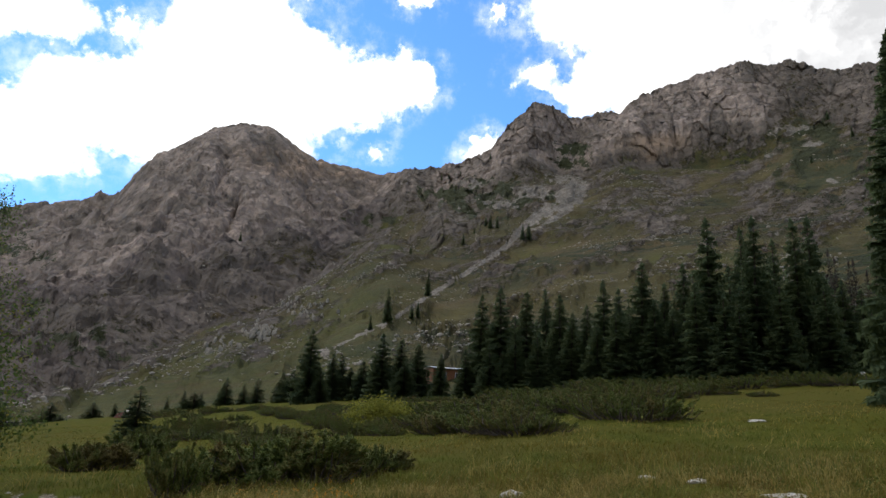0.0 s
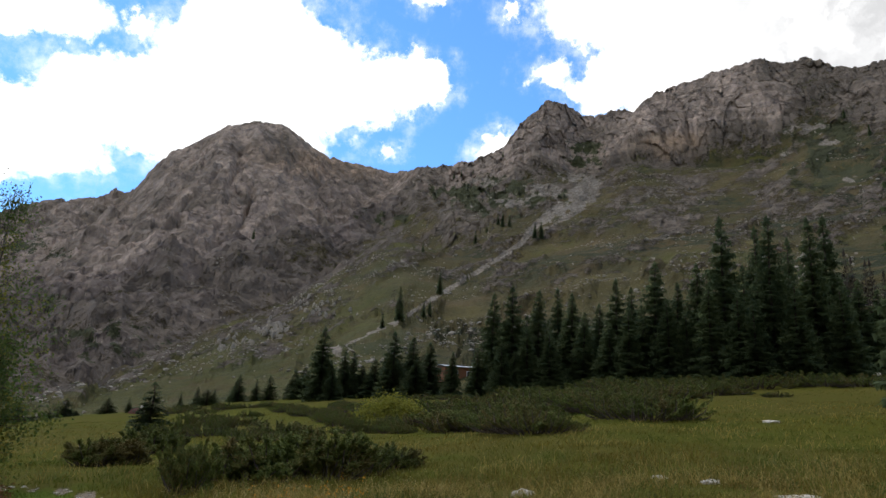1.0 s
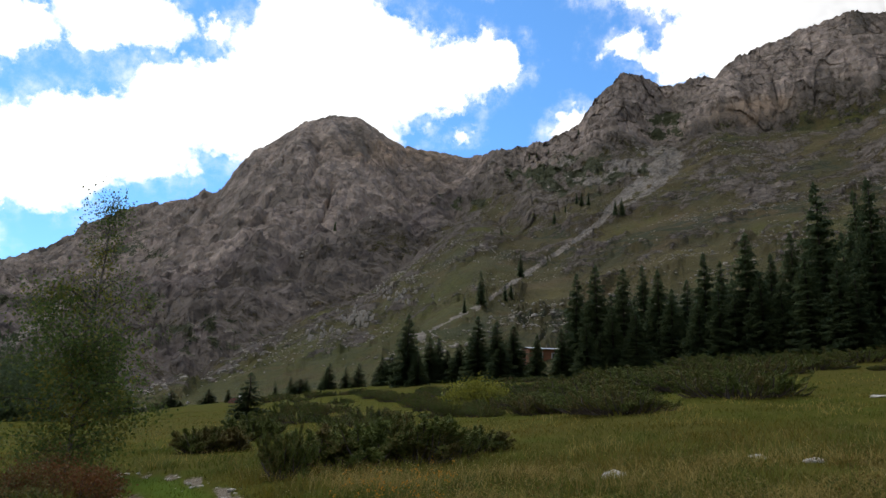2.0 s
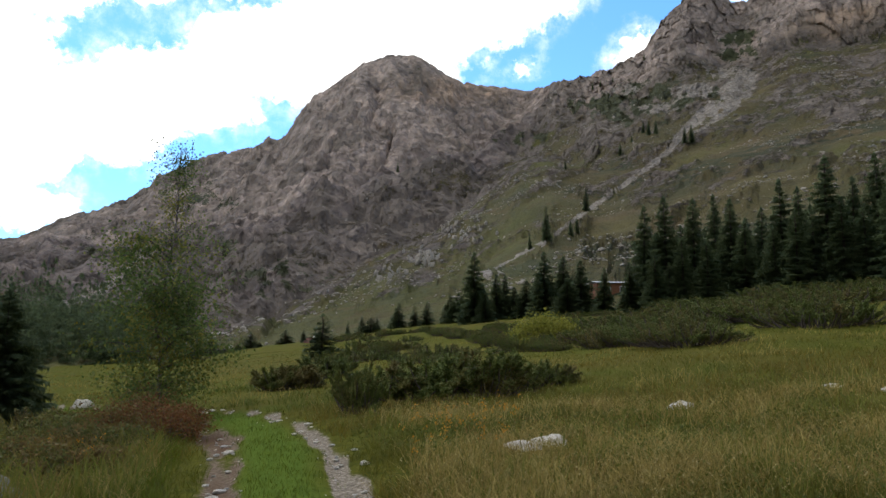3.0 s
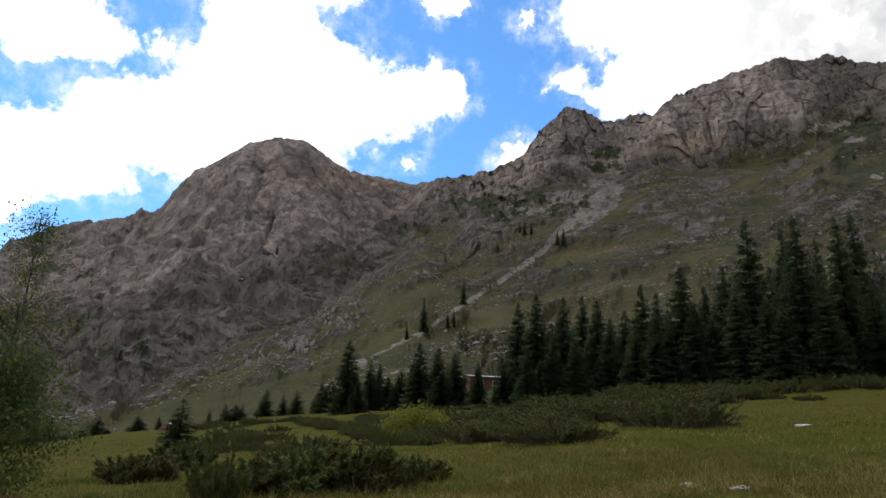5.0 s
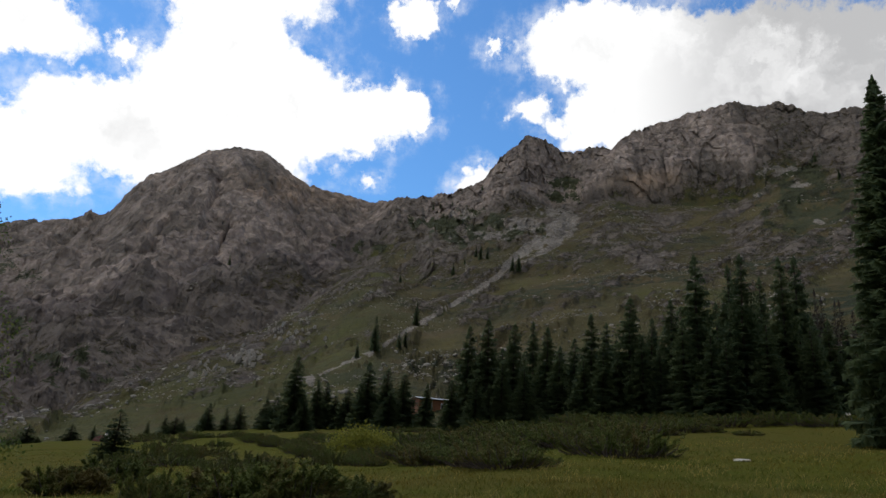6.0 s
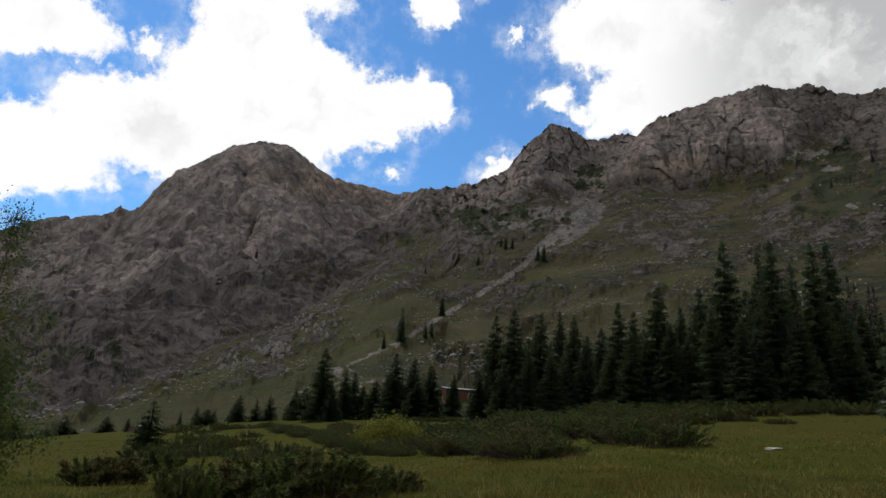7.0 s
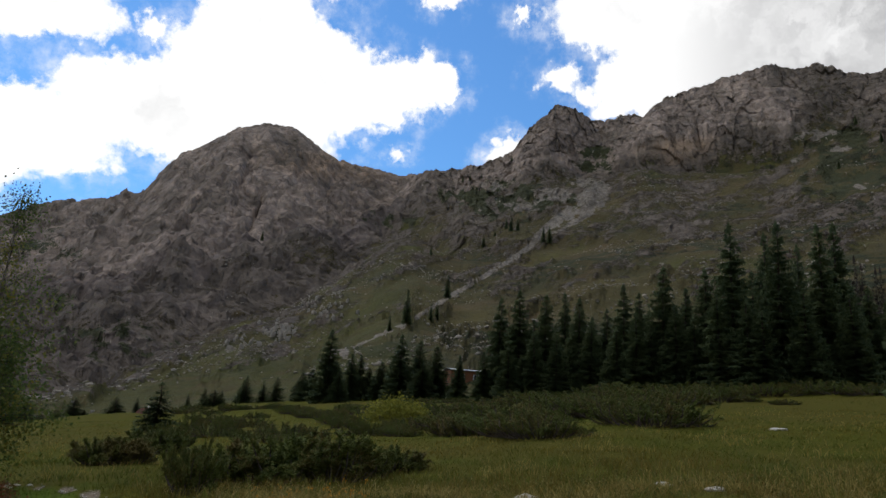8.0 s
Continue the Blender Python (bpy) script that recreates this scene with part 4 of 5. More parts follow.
def plant_bushes():
    near = [juniper(50 + k, "dense green juniper bush with upright tufted shoots", 1.9, 1.5, 1.15, 4200, 0.17, 0.062, 7, 56, 0.30, 0.60) for k in range(4)]
    back = [juniper(60 + k, "spreading dark juniper bush with bare stems below", 4.4, 3.0, 1.5, 6400, 0.20, 0.075, 5, 110, 0.30, 0.72, 0.62) for k in range(4)]
    for i, (b, r, w, h) in enumerate(JUNIPERS_NEAR):
        tagged(stand(near[i % 4], spot(b, r, -0.03), facing(b) + (180 if i % 3 == 1 else 0), w / 1.9 * 1.12, h / 1.15), group="junipers by the track")
    for i, (b, r, w, h) in enumerate(JUNIPERS_BACK + JUNIPERS_LOW):
        tagged(stand(back[(i * 3 + i // 4) % 4], spot(b, r, -0.05), facing(b) + (180 if i % 2 else 0), w / 4.4 * 1.12, h / 1.5 * 0.62), group="junipers across the meadow")
    rng = np.random.default_rng(77)
    for k in range(34):
        b, r = rng.uniform(-24, 1), rng.uniform(28, 100)
        low = stand(back[k % 4], spot(b, r, -0.05), facing(b) + rng.uniform(-25, 25), rng.uniform(1.4, 3.4) * (0.6 + r / 120) / 4.4, rng.uniform(0.45, 0.85) / 1.5)
        tagged(low, "low dark juniper mat in the meadow grass", group="junipers across the meadow")
    clear(near + back)
    willow = leaf_bush(71, "willow_bush", "rounded yellow-green willow bush turning colour", 3.7, 2.4, 1.2, 5200, 0.13, M_YELLOW)
    willow.matrix_basis = Matrix.Translation(spot(-4.6, 41.0)) @ pose(0, 0, 0, 0, 0, 4)
    for k, (b, r, w, h) in enumerate(((-34.2, 12.0, 1.3, 0.62), (-36.8, 12.4, 1.2, 0.58), (-32.6, 12.8, 0.9, 0.52), (-35.6, 13.4, 1.5, 0.74), (-38.6, 13.0, 1.1, 0.5))):
        red = leaf_bush(80 + k, "autumn_shrub", "low shrub with dull red autumn leaves", w, w * 0.8, h, 2600, 0.042, M_RED)
        red.matrix_basis = Matrix.Translation(spot(b, r)) @ pose(0, 0, 0, 0, 0, 50 * k)
        tagged(red, group="red shrubs under the birch")


def plant_herbs():
    herb = leafy("herb_leaves", (0.045, 0.060, 0.014), (0.125, 0.130, 0.032), (0.16, 0.105, 0.035), patch=1.5, thin=0.3)
    for k, (b, r, w, h) in enumerate(((-46.5, 9.4, 0.8, 0.42), (-43.6, 10.2, 0.7, 0.40), (-41.5, 9.2, 0.6, 0.34), (-39.6, 10.6, 0.7, 0.42), (-38.2, 9.4, 0.5, 0.30), (-41.0, 11.8, 0.9, 0.5), (-47.5, 11.2, 0.9, 0.55), (-36.6, 10.9, 0.55, 0.34))):
        bush = leaf_bush(140 + k, "herb_clump", "clump of olive and brown leafy weeds beside the track", w * 1.3, w * 1.2, h * 1.1, 1500, 0.045, herb)
        bush.matrix_basis = Matrix.Translation(spot(b, r)) @ pose(0, 0, 0, 0, 0, 70 * k)
        tagged(bush, group="weed clumps")


def plant_birch():
    rng = np.random.default_rng(91)
    tree = tagged(new("birch_tree"), "slender young birch with thinning green and yellow leaves", "tree")
    high = 6.15
    stem = [(0.05 * math.sin(k * 1.1) + 0.30 * (k / 10) ** 1.4, 0.03 * math.cos(k * 1.7), high * k / 10 - (0.1 if k == 0 else 0)) for k in range(11)]
    part("trunk", *tube(stem, np.linspace(0.055, 0.006, 11), 9), M_BIRCH_BARK, tree, "pale grey bark", smooth=True)
    low, top = [], []
    for k in range(100):
        u = 0.04 + 0.93 * rng.random() ** 1.15
        wide = np.interp(u, (0, 0.2, 0.45, 0.6, 0.72, 1.0), (1.25, 1.50, 1.28, 0.88, 0.46, 0.12)) * rng.uniform(0.42, 1.2)
        a = rng.random() * 6.283
        s = np.array([np.interp(u, np.linspace(0, 1, 11), [q[i] for q in stem]) for i in range(3)])
        d = np.array((math.cos(a), math.sin(a), 0.0))
        up = np.interp(u, (0.1, 0.5), (0.14, 0.42))
        p1, p2 = s + d * wide * 0.5 + np.array((0, 0, 0.8 * up * wide + 0.1)), s + d * wide + np.array((0, 0, up * wide + 0.05))
        limbs = []
        limbs.append(tube([s, p1, p2], np.array((0.016, 0.010, 0.003)) * (1.15 - 0.75 * u), 5))
        for _ in range(3):
            f = rng.uniform(0.45, 1)
            q = s + (p2 - s) * f
            e = q + rng.normal(size=3) * 0.16 + np.array((0, 0, -0.05))
            limbs.append(tube([q, (q + e) / 2 + np.array((0, 0, 0.02)), e], (0.005, 0.004, 0.002), 4))
            (low if u < 0.58 else top).append(e)
        part("branch", *merged(limbs), M_BARK, tree, smooth=True)
        if u < 0.58:
            low += [p1, p2] + [s + (p2 - s) * f + rng.normal(size=3) * 0.09 for f in (0.25, 0.4, 0.55, 0.7, 0.85, 0.95)]
    v1, f1 = leaf_cloud(rng, low, 0.19, 14500, 0.074)
    v2, f2 = leaf_cloud(rng, top, 0.13, 2300, 0.055)
    part("foliage", *merged([(v1, f1), (v2, f2)]), M_BIRCH, tree)
    tree.matrix_basis = Matrix.Translation(spot(-35.0, 16.6, -0.03)) @ pose(0, 0, 0, 0, 0, 35)


plant_spruces()
far_woods()
plant_bushes()
plant_herbs()
plant_birch()


# ---- stones, cabin, tent ----
def stone_mesh(seed, detail=2):
    bm = bmesh.new()
    bmesh.ops.create_icosphere(bm, subdivisions=detail, radius=0.5)
    for v in bm.verts:
        q = v.co * 2.2 + Vector((seed * 3.1, seed, 0))
        v.co *= 1 + 0.55 * noise.noise(q) + 0.16 * noise.noise(q * 3.1)
        v.co.z = max(v.co.z, -0.32)
    me = bpy.data.meshes.new("stone")
    bm.to_mesh(me)
    bm.free()
    me.materials.append(M_STONE)
    return me


def lay_stones():
    shapes = [stone_mesh(k, 3) for k in range(5)]
    grey = stone_mesh(31, 3)
    grey.materials[0] = M_LICHEN
    # bearing, distance, width, height
    for i, (b, r, w, h, label) in enumerate((
            (-5.9, 8.7, 0.46, 0.15, "pale weathered boulder lying in the grass"), (-3.7, 8.9, 0.42, 0.17, "pale weathered boulder lying in the grass"), (6.0, 11.6, 0.40, 0.20, "flat pale stone sunk in the grass"),
            (-44.6, 8.3, 0.55, 0.42, "grey lichen-covered boulder in tall weeds"), (-39.9, 20.5, 0.5, 0.42, "pale boulder beside the bushes"), (16.6, 13.7, 0.4, 0.09, "flat grey stone sunk in the grass"),
            (26.2, 11.5, 0.7, 0.10, "long flat grey stone sunk in the grass"), (20.0, 12.8, 0.4, 0.11, "pale flat stone sunk in the grass"), (24.4, 28.9, 0.6, 0.12, "flat grey stone sunk in the grass"),
            (30.9, 74.0, 1.6, 1.0, "white boulder under the spruces"), (7.2, 24.4, 0.3, 0.3, "small pale stone by a juniper"), (-23.4, 128, 1.2, 1.5, "white boulder at the foot of the slope"))):
        ob = tagged(new("stone", grey if "lichen" in label else shapes[i % 5]), label, "stone")
        ob.matrix_basis = Matrix.Translation(spot(b, r, h * 0.12)) @ pose(0, 0, 0, 0, 0, facing(b) + 17 * (i % 4)) @ Matrix.Diagonal((w, w * 0.7, h, 1))
    # loose stones in the wheel ruts
    rng = np.random.default_rng(3)
    small = [stone_mesh(k + 9, 1) for k in range(4)]
    n = 0
    for seg in range(2, 9):
        (x0, y0), (x1, y1) = TRACK[seg], TRACK[seg + 1]
        for k in range(34):
            t, side = rng.random(), (-1 if rng.random() < 0.35 else 1)
            q = math.hypot(x1 - x0, y1 - y0)
            nx, ny = (y1 - y0) / q, -(x1 - x0) / q
            off = side * GAUGE + rng.normal() * 0.17
            x, y = x0 + (x1 - x0) * t + nx * off, y0 + (y1 - y0) * t + ny * off
            size = float(np.clip(rng.lognormal(-3.3, 0.55), 0.015, 0.13))
            ob = tagged(new("track_stone", small[n % 4]), "loose pale stone lying in the wheel rut", "stone", "stones on the track")
            z = float(land(np.array([x]), np.array([y]))[0][0])
            ob.matrix_basis = Matrix.Translation((x, y, z + size * 0.15)) @ pose(0, 0, 0, 0, 0, rng.random() * 360) @ Matrix.Diagonal((size * 1.4, size, size * 0.5, 1))
            n += 1


def boulder_field():
    """Pale boulders strewn over the hillside."""
    rng = np.random.default_rng(8)
    shapes = []
    for k in range(6):
        me = stone_mesh(k + 20, 1)
        v = np.array([tuple(q.co) for q in me.vertices])
        shapes.append((v, np.array([tuple(p.vertices) for p in me.polygons])))
        bpy.data.meshes.remove(me)
    b, u = rng.uniform(-34, 36, 30000), rng.random(30000)
    R, Z, B = land_lines(b)
    r = R[1] + 15 + (R[4] - R[1] - 15) * u ** 1.35
    x, y = r * np.sin(np.radians(b)), r * np.cos(np.radians(b))
    rise = np.degrees(np.arctan2(land(x, y)[0], r))
    heap = 0.9 * np.exp(-((b + 14.4) / 1.0) ** 2 - ((rise - 6.9) / 0.8) ** 2) + 0.5 * np.exp(-((b + 7.5) / 1.6) ** 2 - ((rise - 5.6) / 0.8) ** 2) + 0.35 * np.exp(-((b + 11.5) / 3.0) ** 2 - ((rise - 9.2) / 1.2) ** 2) + 0.4 * np.exp(-((b - 1.5) / 4.0) ** 2 - ((rise - 8.0) / 1.6) ** 2)
    keep = fbm(x, y, 75, 3, 81) + heap + rng.normal(size=30000) * 0.16 > np.interp(b, (-6, 2), (0.18, 0.26)) + 1.6 * np.clip(land(x, y)[1] - 0.55, 0, 1)
    z = land(x, y)[0]
    pieces = []
    for i in np.flatnonzero(keep)[:9500]:
        s = float(np.clip(rng.lognormal(-0.42, 0.5), 0.3, 2.2)) * (0.45 + r[i] / 700)
        v, f = shapes[i % 6]
        t = rng.random() * 6.283
        m = np.array(((math.cos(t), -math.sin(t), 0), (math.sin(t), math.cos(t), 0), (0, 0, 1)))
        pieces.append(((v * np.array((1.3, 1.0, 0.8)) * s) @ m.T + np.array((x[i], y[i], z[i] + 0.1 * s)), f))
    ob = mesh_object("hillside_boulders", *merged(pieces), M_CRAG_STONE)
    tagged(ob, "pale boulders strewn over the hillside turf", "boulders", kind="stuff")


def slab_outcrops():
    """Pale upright slabs that break through the turf in clusters."""
    rng = np.random.default_rng(19)
    shapes = []
    for k in range(5):
        me = stone_mesh(k + 40, 2)
        shapes.append((np.array([tuple(q.co) for q in me.vertices]), np.array([tuple(p.vertices) for p in me.polygons])))
        bpy.data.meshes.remove(me)
    # bearing, rise, their spreads and the count
    for cb, ce, sb, se, count in ((-14.4, 6.7, 0.70, 0.40, 64), (-11.4, 9.0, 1.3, 0.5, 34), (-17.0, 5.6, 1.0, 0.4, 18)):
        pieces = []
        for k in range(count):
            q = np.array(spot_up(cb + rng.normal() * sb, ce + rng.normal() * se))
            high = rng.uniform(1.0, 3.6) * (0.35 + math.hypot(q[0], q[1]) / 700)
            v, f = shapes[k % 5]
            a = rng.random() * 6.283
            m = np.array(((math.cos(a), -math.sin(a), 0), (math.sin(a), math.cos(a), 0), (0.25, 0, 1)))
            pieces.append(((v * np.array((0.75, 0.55, 1.25)) * high) @ m.T + q + np.array((0, 0, 0.1 * high)), f))
        tagged(mesh_object("slab_outcrop", *merged(pieces), M_CRAG_STONE), "cluster of pale upright rock slabs on the hillside", "outcrop", "slab outcrops", kind="stuff")


def box(bm, x0, x1, y0, y1, z0, z1):
    vs = [bm.verts.new((x, y, z)) for z in (z0, z1) for x, y in ((x0, y0), (x1, y0), (x1, y1), (x0, y1))]
    for f in ((3, 2, 1, 0), (4, 5, 6, 7), (0, 1, 5, 4), (1, 2, 6, 5), (2, 3, 7, 6), (3, 0, 4, 7)):
        bm.faces.new([vs[i] for i in f])
    return vs


def bm_part(name, bm, mat, parent, label=""):
    me = bpy.data.meshes.new(name)
    bmesh.ops.recalc_face_normals(bm, faces=bm.faces)
    bm.to_mesh(me)
    bm.free()
    me.materials.append(mat)
    ob = new(name, me)
    ob.parent = parent
    return tagged(ob, label)


def plain(name, a, b, scale=8.0, rough=0.8, metal=0.0):
    mat, n, s = surface(name, rough, 0.3)
    f = n.noise(n.vec("MULTIPLY", n.add("TexCoord").outputs["Object"], (0.3, 1, 3)), scale, 6, 0.65)
    n.put(n.mix(n.ramp(f, 0.3, 0.7), a, b), s.inputs["Base Color"])
    s.inputs["Metallic"].default_value = metal
    relief(n, s, f, 0.01)
    return mat


def build_cabin():
    logs, roof_m, dark = plain("red_brown_boards", (0.12, 0.048, 0.020), (0.23, 0.098, 0.042)), plain("pale_sheet_roof", (0.45, 0.45, 0.45), (0.62, 0.62, 0.60), 3, 0.5), plain("painted_room_shade", (0.012, 0.01, 0.01), (0.03, 0.025, 0.02))
    hut = tagged(new("cabin"), "small red-brown wooden cabin with a pale metal roof", "cabin")
    for k in range(12):
        bm = bmesh.new()
        z = 0.2 * k
        for y in (-1.6, 1.48):
            box(bm, -3.0, 3.0, y, y + 0.12, z, z + 0.192)
        for x in (-3.0, 2.88):
            box(bm, x, x + 0.12, -1.48, 1.48, z, z + 0.192)
        bm_part("plank_course", bm, logs, hut)
    # solid core, its dark colour stands for shade behind the plank gaps
    bm = bmesh.new()
    box(bm, -2.86, 2.86, -1.46, 1.46, 0.0, 2.36)
    bm_part("lining", bm, dark, hut)
    for y in (-1.0, 1.0):
        bm = bmesh.new()
        vs = box(bm, -3.35, 3.35, min(0, y * 2.05), max(0, y * 2.05), 2.42, 2.47)
        for v in vs:
            v.co.z += 0.30 * (1 - abs(v.co.y) / 2.05)
        bm_part("roof_sheet", bm, roof_m, hut)
    # window panes are panels coloured as dark as the unlit room
    for x in (-1.6, 0.9):
        bm = bmesh.new()
        box(bm, x, x + 0.8, -1.66, -1.60, 1.0, 1.8)
        w = bm_part("window", bm, dark, hut)
        bm = bmesh.new()
        for a, b, c, d in ((x - 0.07, x, 0.93, 1.87), (x + 0.8, x + 0.87, 0.93, 1.87), (x, x + 0.8, 0.93, 1.0), (x, x + 0.8, 1.8, 1.87)):
            box(bm, a, b, -1.69, -1.60, c, d)
        bm_part("window_frame", bm, roof_m, w)
    hut.matrix_basis = Matrix.Translation(spot_up(0.7, 3.75) - Vector((0, 0, 0.75))) @ pose(0, 0, 0, 0, 0, 22)


def build_tent():
    cloth, inner = plain("red_canvas", (0.10, 0.034, 0.022), (0.17, 0.060, 0.036), 3), plain("painted_tent_shade", (0.008, 0.008, 0.008), (0.02, 0.018, 0.016))
    tent = tagged(new("tent"), "small brown-red ridge tent with a dark opening", "tent")
    for side in (-1, 1):
        bm = bmesh.new()
        a = [bm.verts.new(p) for p in ((side * 1.0, -1.1, 0), (side * 0.55, -1.15, 0.62), (0, -1.2, 1.25), (0, 1.2, 1.25), (side * 0.55, 1.15, 0.62), (side * 1.0, 1.1, 0))]
        bm.faces.new((a[0], a[1], a[4], a[5]))
        bm.faces.new((a[1], a[2], a[3], a[4]))
        bmesh.ops.solidify(bm, geom=bm.faces[:], thickness=0.03)
        bm_part("tent_side", bm, cloth, tent)
    # solid wedge, coloured black for the shade inside the tent
    bm = bmesh.new()
    vs = [bm.verts.new(p) for p in ((-0.9, -1.0, 0), (0.9, -1.0, 0), (0, -1.05, 1.15), (-0.9, 1.0, 0), (0.9, 1.0, 0), (0, 1.05, 1.15))]
    for f in ((0, 1, 2), (5, 4, 3), (0, 2, 5, 3), (1, 4, 5, 2), (0, 3, 4, 1)):
        bm.faces.new([vs[i] for i in f])
    bm_part("opening", bm, inner, tent, "tent opening filled in black for the shade inside")
    tent.matrix_basis = Matrix.Translation(spot(-23.75, 108)) @ pose(0, 0, 0, 0, 0, 55) @ Matrix.Diagonal((0.8, 0.8, 0.65, 1))


build_cabin()
build_tent()
lay_stones()
boulder_field()
slab_outcrops()


# ---- grasses ----
def blades(rng, x, y, height, width, bend):
    """Curved grass blades of three triangles."""
    n = len(x)
    z = land(x, y)[0] - 0.01
    a, t = rng.random(n) * 6.283, rng.random(n) * 6.283
    w = np.stack((np.cos(a), np.sin(a), np.zeros(n)), 1) * (width / 2)[:, None]
    lean = np.stack((np.cos(t), np.sin(t), np.zeros(n)), 1) * (bend * height)[:, None]
    p, up = np.stack((x, y, z), 1), np.array((0, 0, 1.0)) * height[:, None]
    m, e = p + lean * 0.3 + up * 0.6, p + lean + up * 0.98
    v = np.stack((p - w, p + w, m - w * 0.7, m + w * 0.7, e), 1).reshape(-1, 3)
    k = np.arange(n)[:, None] * 5
    return v, np.concatenate((k + np.array([[0, 1, 3]]), k + np.array([[0, 3, 2]]), k + np.array([[2, 3, 4]])))


def strew(rng, count, near, far, left=-54, right=40, power=1.0):
    """Places over the meadow, thinner with distance."""
    r = near * (far / near) ** rng.random(count) if power == 1.0 else near + (far - near) * rng.random(count) ** power
    b = np.radians(rng.uniform(left, right, count))
    return r * np.sin(b), r * np.cos(b), r


def grow_grass():
    rng = np.random.default_rng(12)
    green = leafy("meadow_grass", (0.038, 0.049, 0.005), (0.182, 0.168, 0.022), (0.165, 0.122, 0.022), patch=0.35, thin=0.4, third_at=(0.46, 0.74), fresh=(0.072, 0.108, 0.014))
    straw = leafy("dry_grass_stalks", (0.21, 0.148, 0.036), (0.46, 0.355, 0.115), patch=0.9, thin=0.3)
    lush = leafy("track_grass", (0.058, 0.086, 0.006), (0.145, 0.168, 0.016), patch=0.8, thin=0.4)
    x, y, r = strew(rng, 190000, 4.0, 80)
    d = np.abs(track_offset(x, y))
    thick = fbm(x, y, 1.1, 3, 91) + 0.6 * fbm(x, y, 6, 2, 92)
    keep = ((d > 0.84 + 0.35 * np.abs(fbm(x, y, 0.7, 2, 93))) | (r > 45)) & (thick + rng.normal(size=len(x)) * 0.35 > -0.25)
    x, y, r, thick = x[keep], y[keep], r[keep], thick[keep]
    h = rng.uniform(0.06, 0.20, len(x)) * (1 + 0.9 * np.clip(thick, -0.5, 0.7)) * np.clip(16 / r, 0.4, 1)
    v, f = blades(rng, x, y, h, 0.007 + 0.0005 * r, rng.uniform(0.3, 2.0, len(x)))
    tagged(mesh_object("meadow_grass", v, f, green), "drying olive and brown meadow grass", "grass", kind="stuff")
    x, y, r = strew(rng, 60000, 4.5, 45)
    d = np.abs(track_offset(x, y))
    keep = (d > 1.35) & (fbm(x, y, 2.6, 3, 95) + 0.5 * fbm(x, y, 11, 2, 94) + rng.normal(size=len(x)) * 0.22 > 0.20)
    x, y, r = x[keep], y[keep], r[keep]
    v, f = blades(rng, x, y, rng.uniform(0.12, 0.32, len(x)) * np.clip(15 / r, 0.4, 1), 0.0045 + 0.0006 * r, rng.uniform(0.1, 1.5, len(x)))
    tagged(mesh_object("dry_grass_stalks", v, f, straw), "pale straw-coloured grass stalks gone to seed", "grass", kind="stuff")
    # ripe seed heads that catch the light
    ripe = leafy("grass_seed_heads", (0.32, 0.25, 0.09), (0.56, 0.46, 0.22), patch=1.2, thin=0.3)
    x, y, r = strew(rng, 9000, 4.5, 26, -24, 38)
    keep = (np.abs(track_offset(x, y)) > 1.2) & (fbm(x, y, 2.0, 3, 131) + rng.normal(size=len(x)) * 0.2 > 0.02)
    x, y = x[keep], y[keep]
    tips = np.stack((x, y, land(x, y)[0] + rng.uniform(0.08, 0.26, len(x))), 1)
    v, f = leaf_cloud(rng, tips, 0.035, 2 * len(x), 0.017)
    tagged(mesh_object("grass_seed_heads", v, f, ripe), "pale ripe seed heads over the meadow grass", "grass", kind="stuff")
    # a trampled, tangled patch of bleached grass
    x, y, r = strew(rng, 36000, 5.0, 13.0, -16, 30)
    keep = fbm(x, y, 1.6, 3, 99) + rng.normal(size=len(x)) * 0.16 > 0.06
    x, y, r = x[keep], y[keep], r[keep]
    v, f = blades(rng, x, y, rng.uniform(0.08, 0.24, len(x)), 0.004 + 0.0004 * r, rng.uniform(0.6, 2.2, len(x)))
    tagged(mesh_object("bleached_grass", v, f, straw), "tangled bleached dry grass", "grass", kind="stuff")
    x, y, r = strew(rng, 52000, 4.0, 24, -60, -12)
    d = track_offset(x, y)
    keep = (np.abs(d) < 0.38 + 0.28 * fbm(x, y, 0.8, 3, 97) + rng.normal(size=len(x)) * 0.11) | ((d > -2.2) & (d < -1.15) & (rng.random(len(x)) < 0.6) & (r < 13))
    x, y, r, d = x[keep], y[keep], r[keep], d[keep]
    v, f = blades(rng, x, y, np.where(np.abs(d) < 0.8, 0.065, 0.24) * rng.uniform(0.5, 1.3, len(x)), 0.005 + 0.0003 * r, rng.uniform(0.2, 1.1, len(x)))
    tagged(mesh_object("track_grass", v, f, lush), "short bright green grass between the wheel ruts", "grass", kind="stuff")


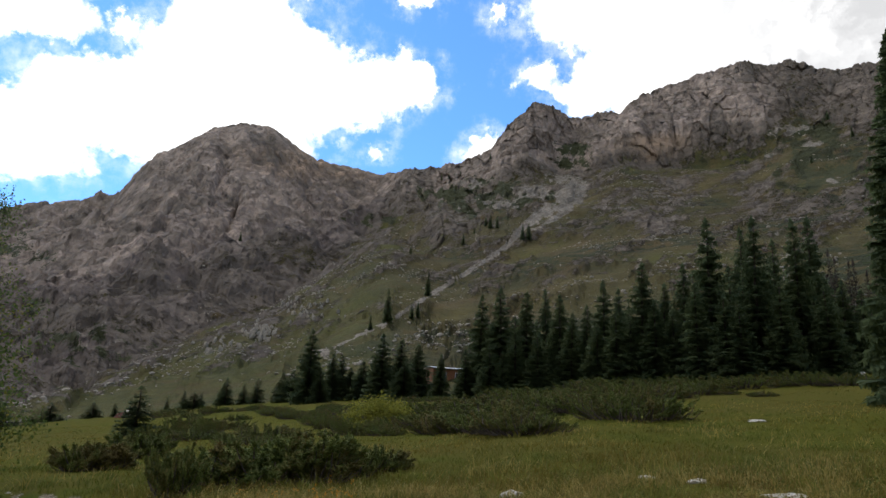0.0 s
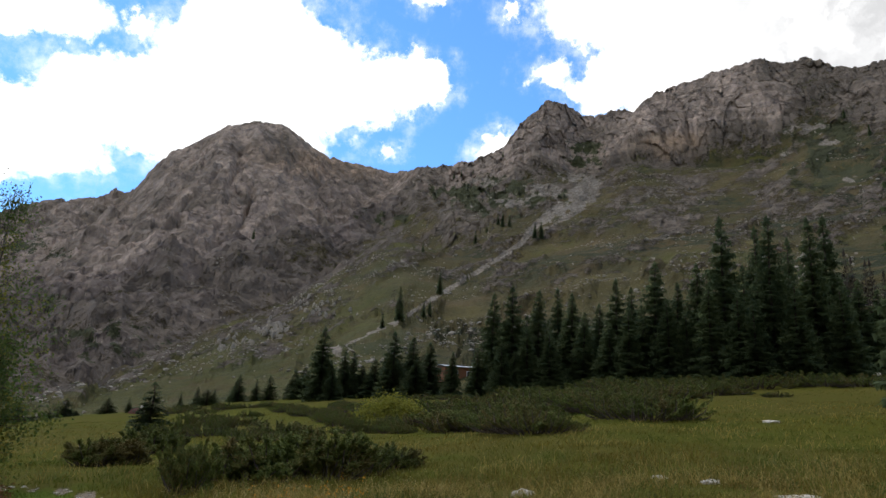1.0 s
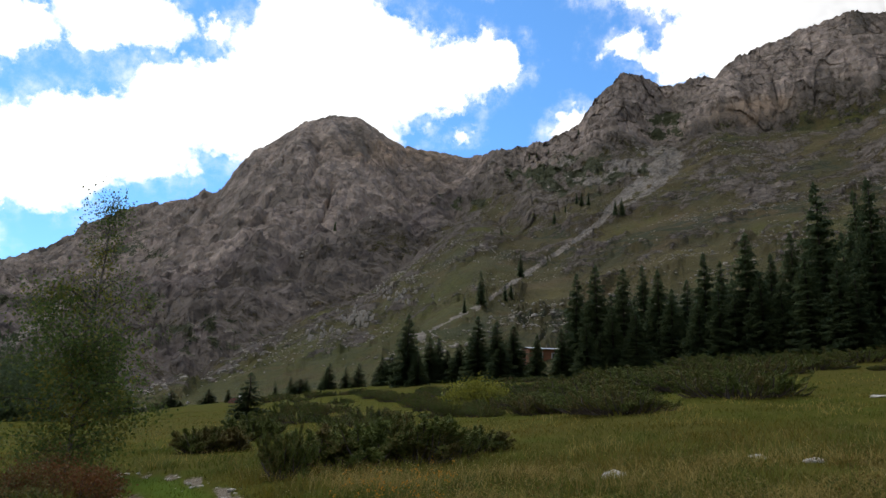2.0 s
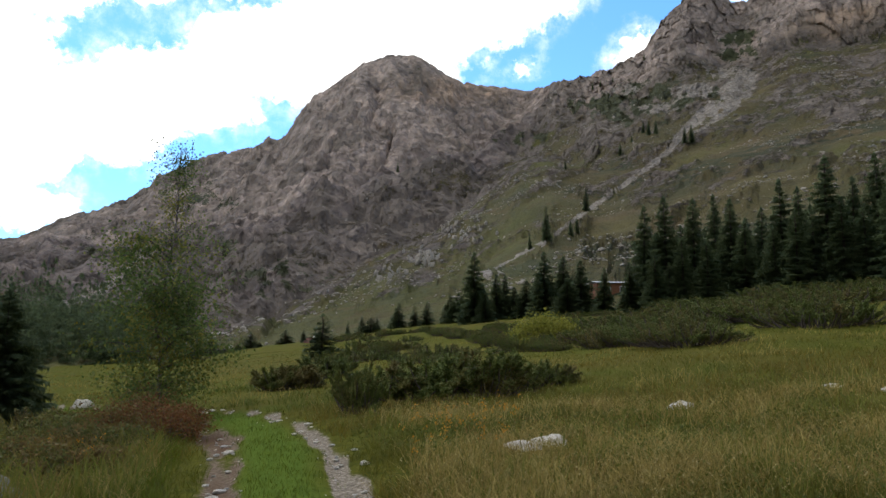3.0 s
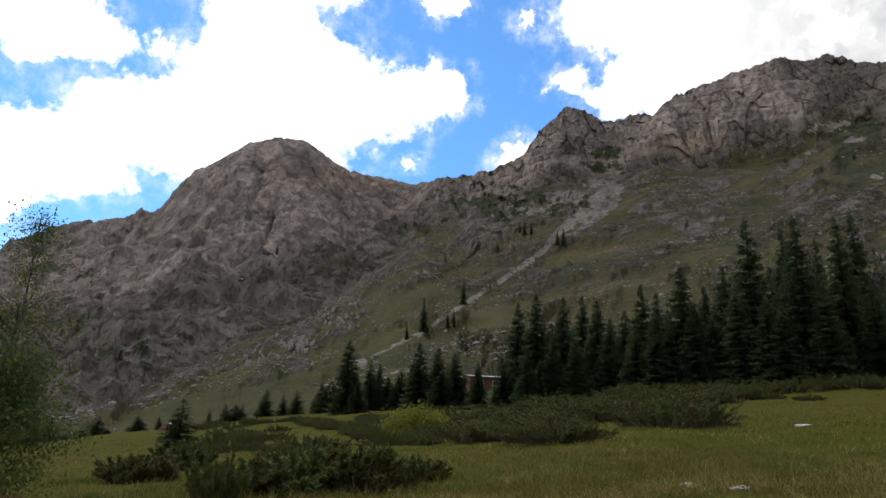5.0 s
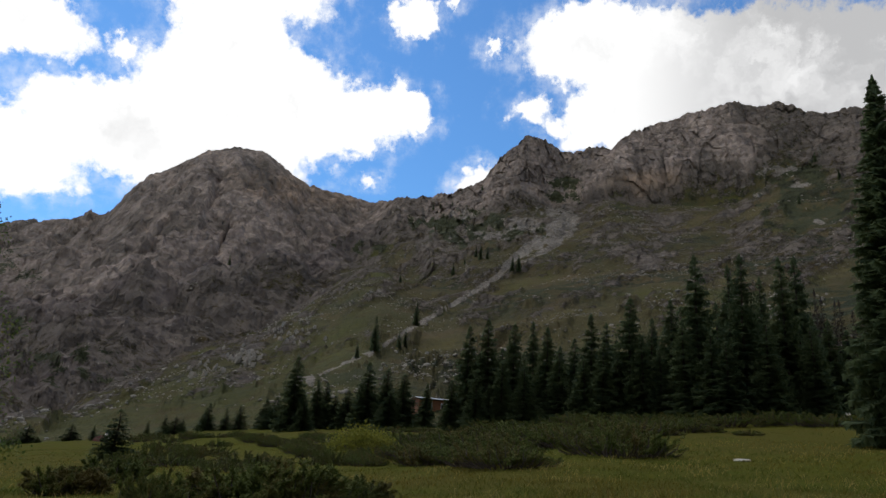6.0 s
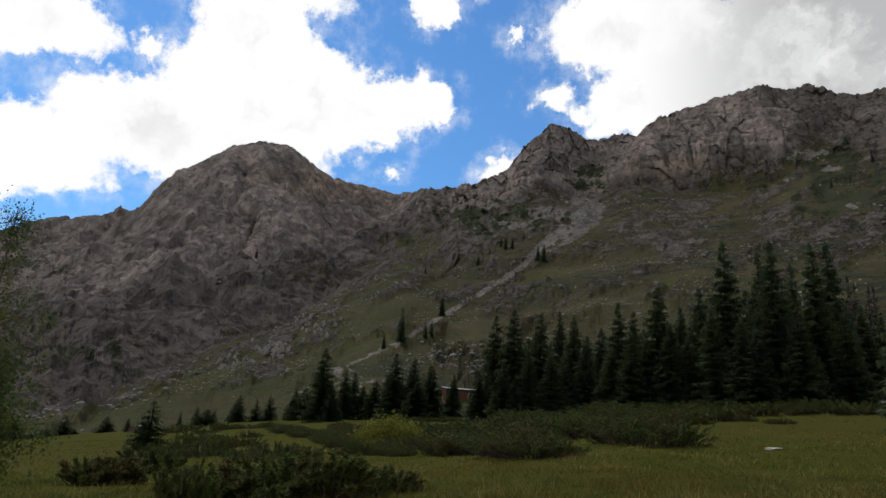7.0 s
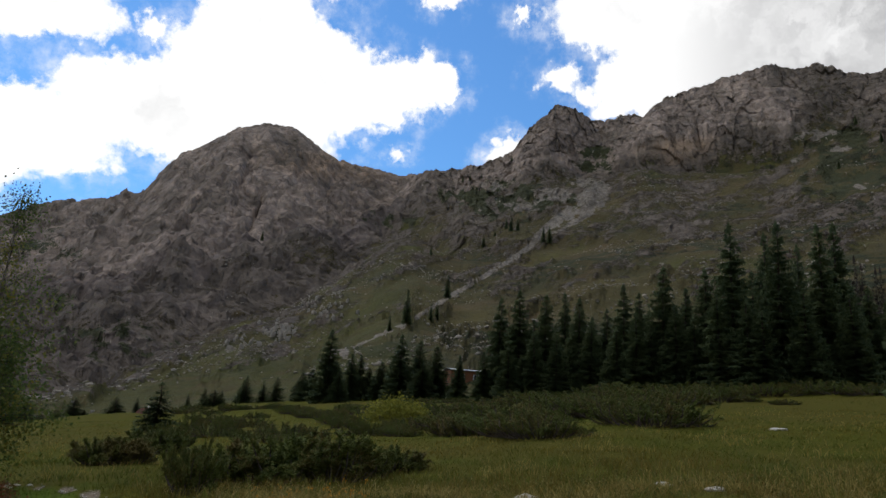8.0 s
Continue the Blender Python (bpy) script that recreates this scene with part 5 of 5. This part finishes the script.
def grow_weeds():
    rng = np.random.default_rng(15)
    weeds = leafy("tall_weeds", (0.094, 0.112, 0.018), (0.225, 0.218, 0.040), (0.21, 0.140, 0.040), patch=1.4, thin=0.35, third_at=(0.58, 0.85))
    x, y, r = strew(rng, 15000, 5.0, 15.5, -58, -31)
    d = track_offset(x, y)
    keep = (d < -1.45) & (fbm(x, y, 1.6, 3, 98) + rng.normal(size=len(x)) * 0.2 > -0.1)
    x, y, r = x[keep], y[keep], r[keep]
    v, f = blades(rng, x, y, rng.uniform(0.15, 0.48, len(x)), 0.010 + 0.0008 * r, rng.uniform(0.1, 0.7, len(x)))
    x, y, r = strew(rng, 20000, 5.0, 17.0, -24, 34)
    d = track_offset(x, y)
    keep = (d > 1.3) & (fbm(x, y, 1.2, 3, 101) + rng.normal(size=len(x)) * 0.15 > 0.06)
    x, y, r = x[keep], y[keep], r[keep]
    v2, f2 = blades(rng, x, y, rng.uniform(0.08, 0.34, len(x)), 0.006 + 0.0006 * r, rng.uniform(0.1, 1.0, len(x)))
    v, f = merged([(v, f), (v2, f2)])
    tagged(mesh_object("tall_weeds", v, f, weeds), "tall olive and brown weeds beside the track", "weeds", kind="stuff")
    # low broad-leaved herbs in loose patches between the grasses
    rosette = leafy("herb_rosettes", (0.064, 0.082, 0.012), (0.150, 0.160, 0.026), (0.170, 0.110, 0.028), patch=0.8, thin=0.3)
    x, y, r = strew(rng, 3400, 4.5, 15, -30, 36)
    keep = (np.abs(track_offset(x, y)) > 1.1) & (fbm(x, y, 2.2, 3, 121) + rng.normal(size=len(x)) * 0.12 > 0.12)
    x, y = x[keep], y[keep]
    feet = np.stack((x, y, land(x, y)[0] + 0.06), 1)
    v, f = leaf_cloud(rng, feet, np.array((0.07, 0.07, 0.04)), 24 * len(x), 0.042)
    tagged(mesh_object("meadow_herbs", v, f, rosette), "low green and rust-coloured herbs among the grass", "herbs", kind="stuff")
    # ragwort-like flowers: heads of small petals on thin stalks
    petal, _, s = surface("orange_petals", 0.7)
    s.inputs["Base Color"].default_value = (0.55, 0.24, 0.015, 1)
    pieces = []
    for cb, cr, spread_b, spread_r, count in ((-13.0, 9.3, 2.2, 0.8, 26), (-9.5, 9.6, 2.2, 0.8, 22), (-40.0, 9.6, 2.0, 0.6, 8)):
        for _ in range(count):
            q = spot(cb + rng.normal() * spread_b, cr + rng.normal() * spread_r)
            q.z += rng.uniform(0.22, 0.40)
            v, f = leaf_cloud(rng, [np.array(q)], 0.026, 10, 0.026)
            pieces.append((v, f))
    tagged(mesh_object("orange_flowers", *merged(pieces), petal), "small orange-yellow flower heads in the grass", "flowers", kind="stuff")


grow_grass()
grow_weeds()
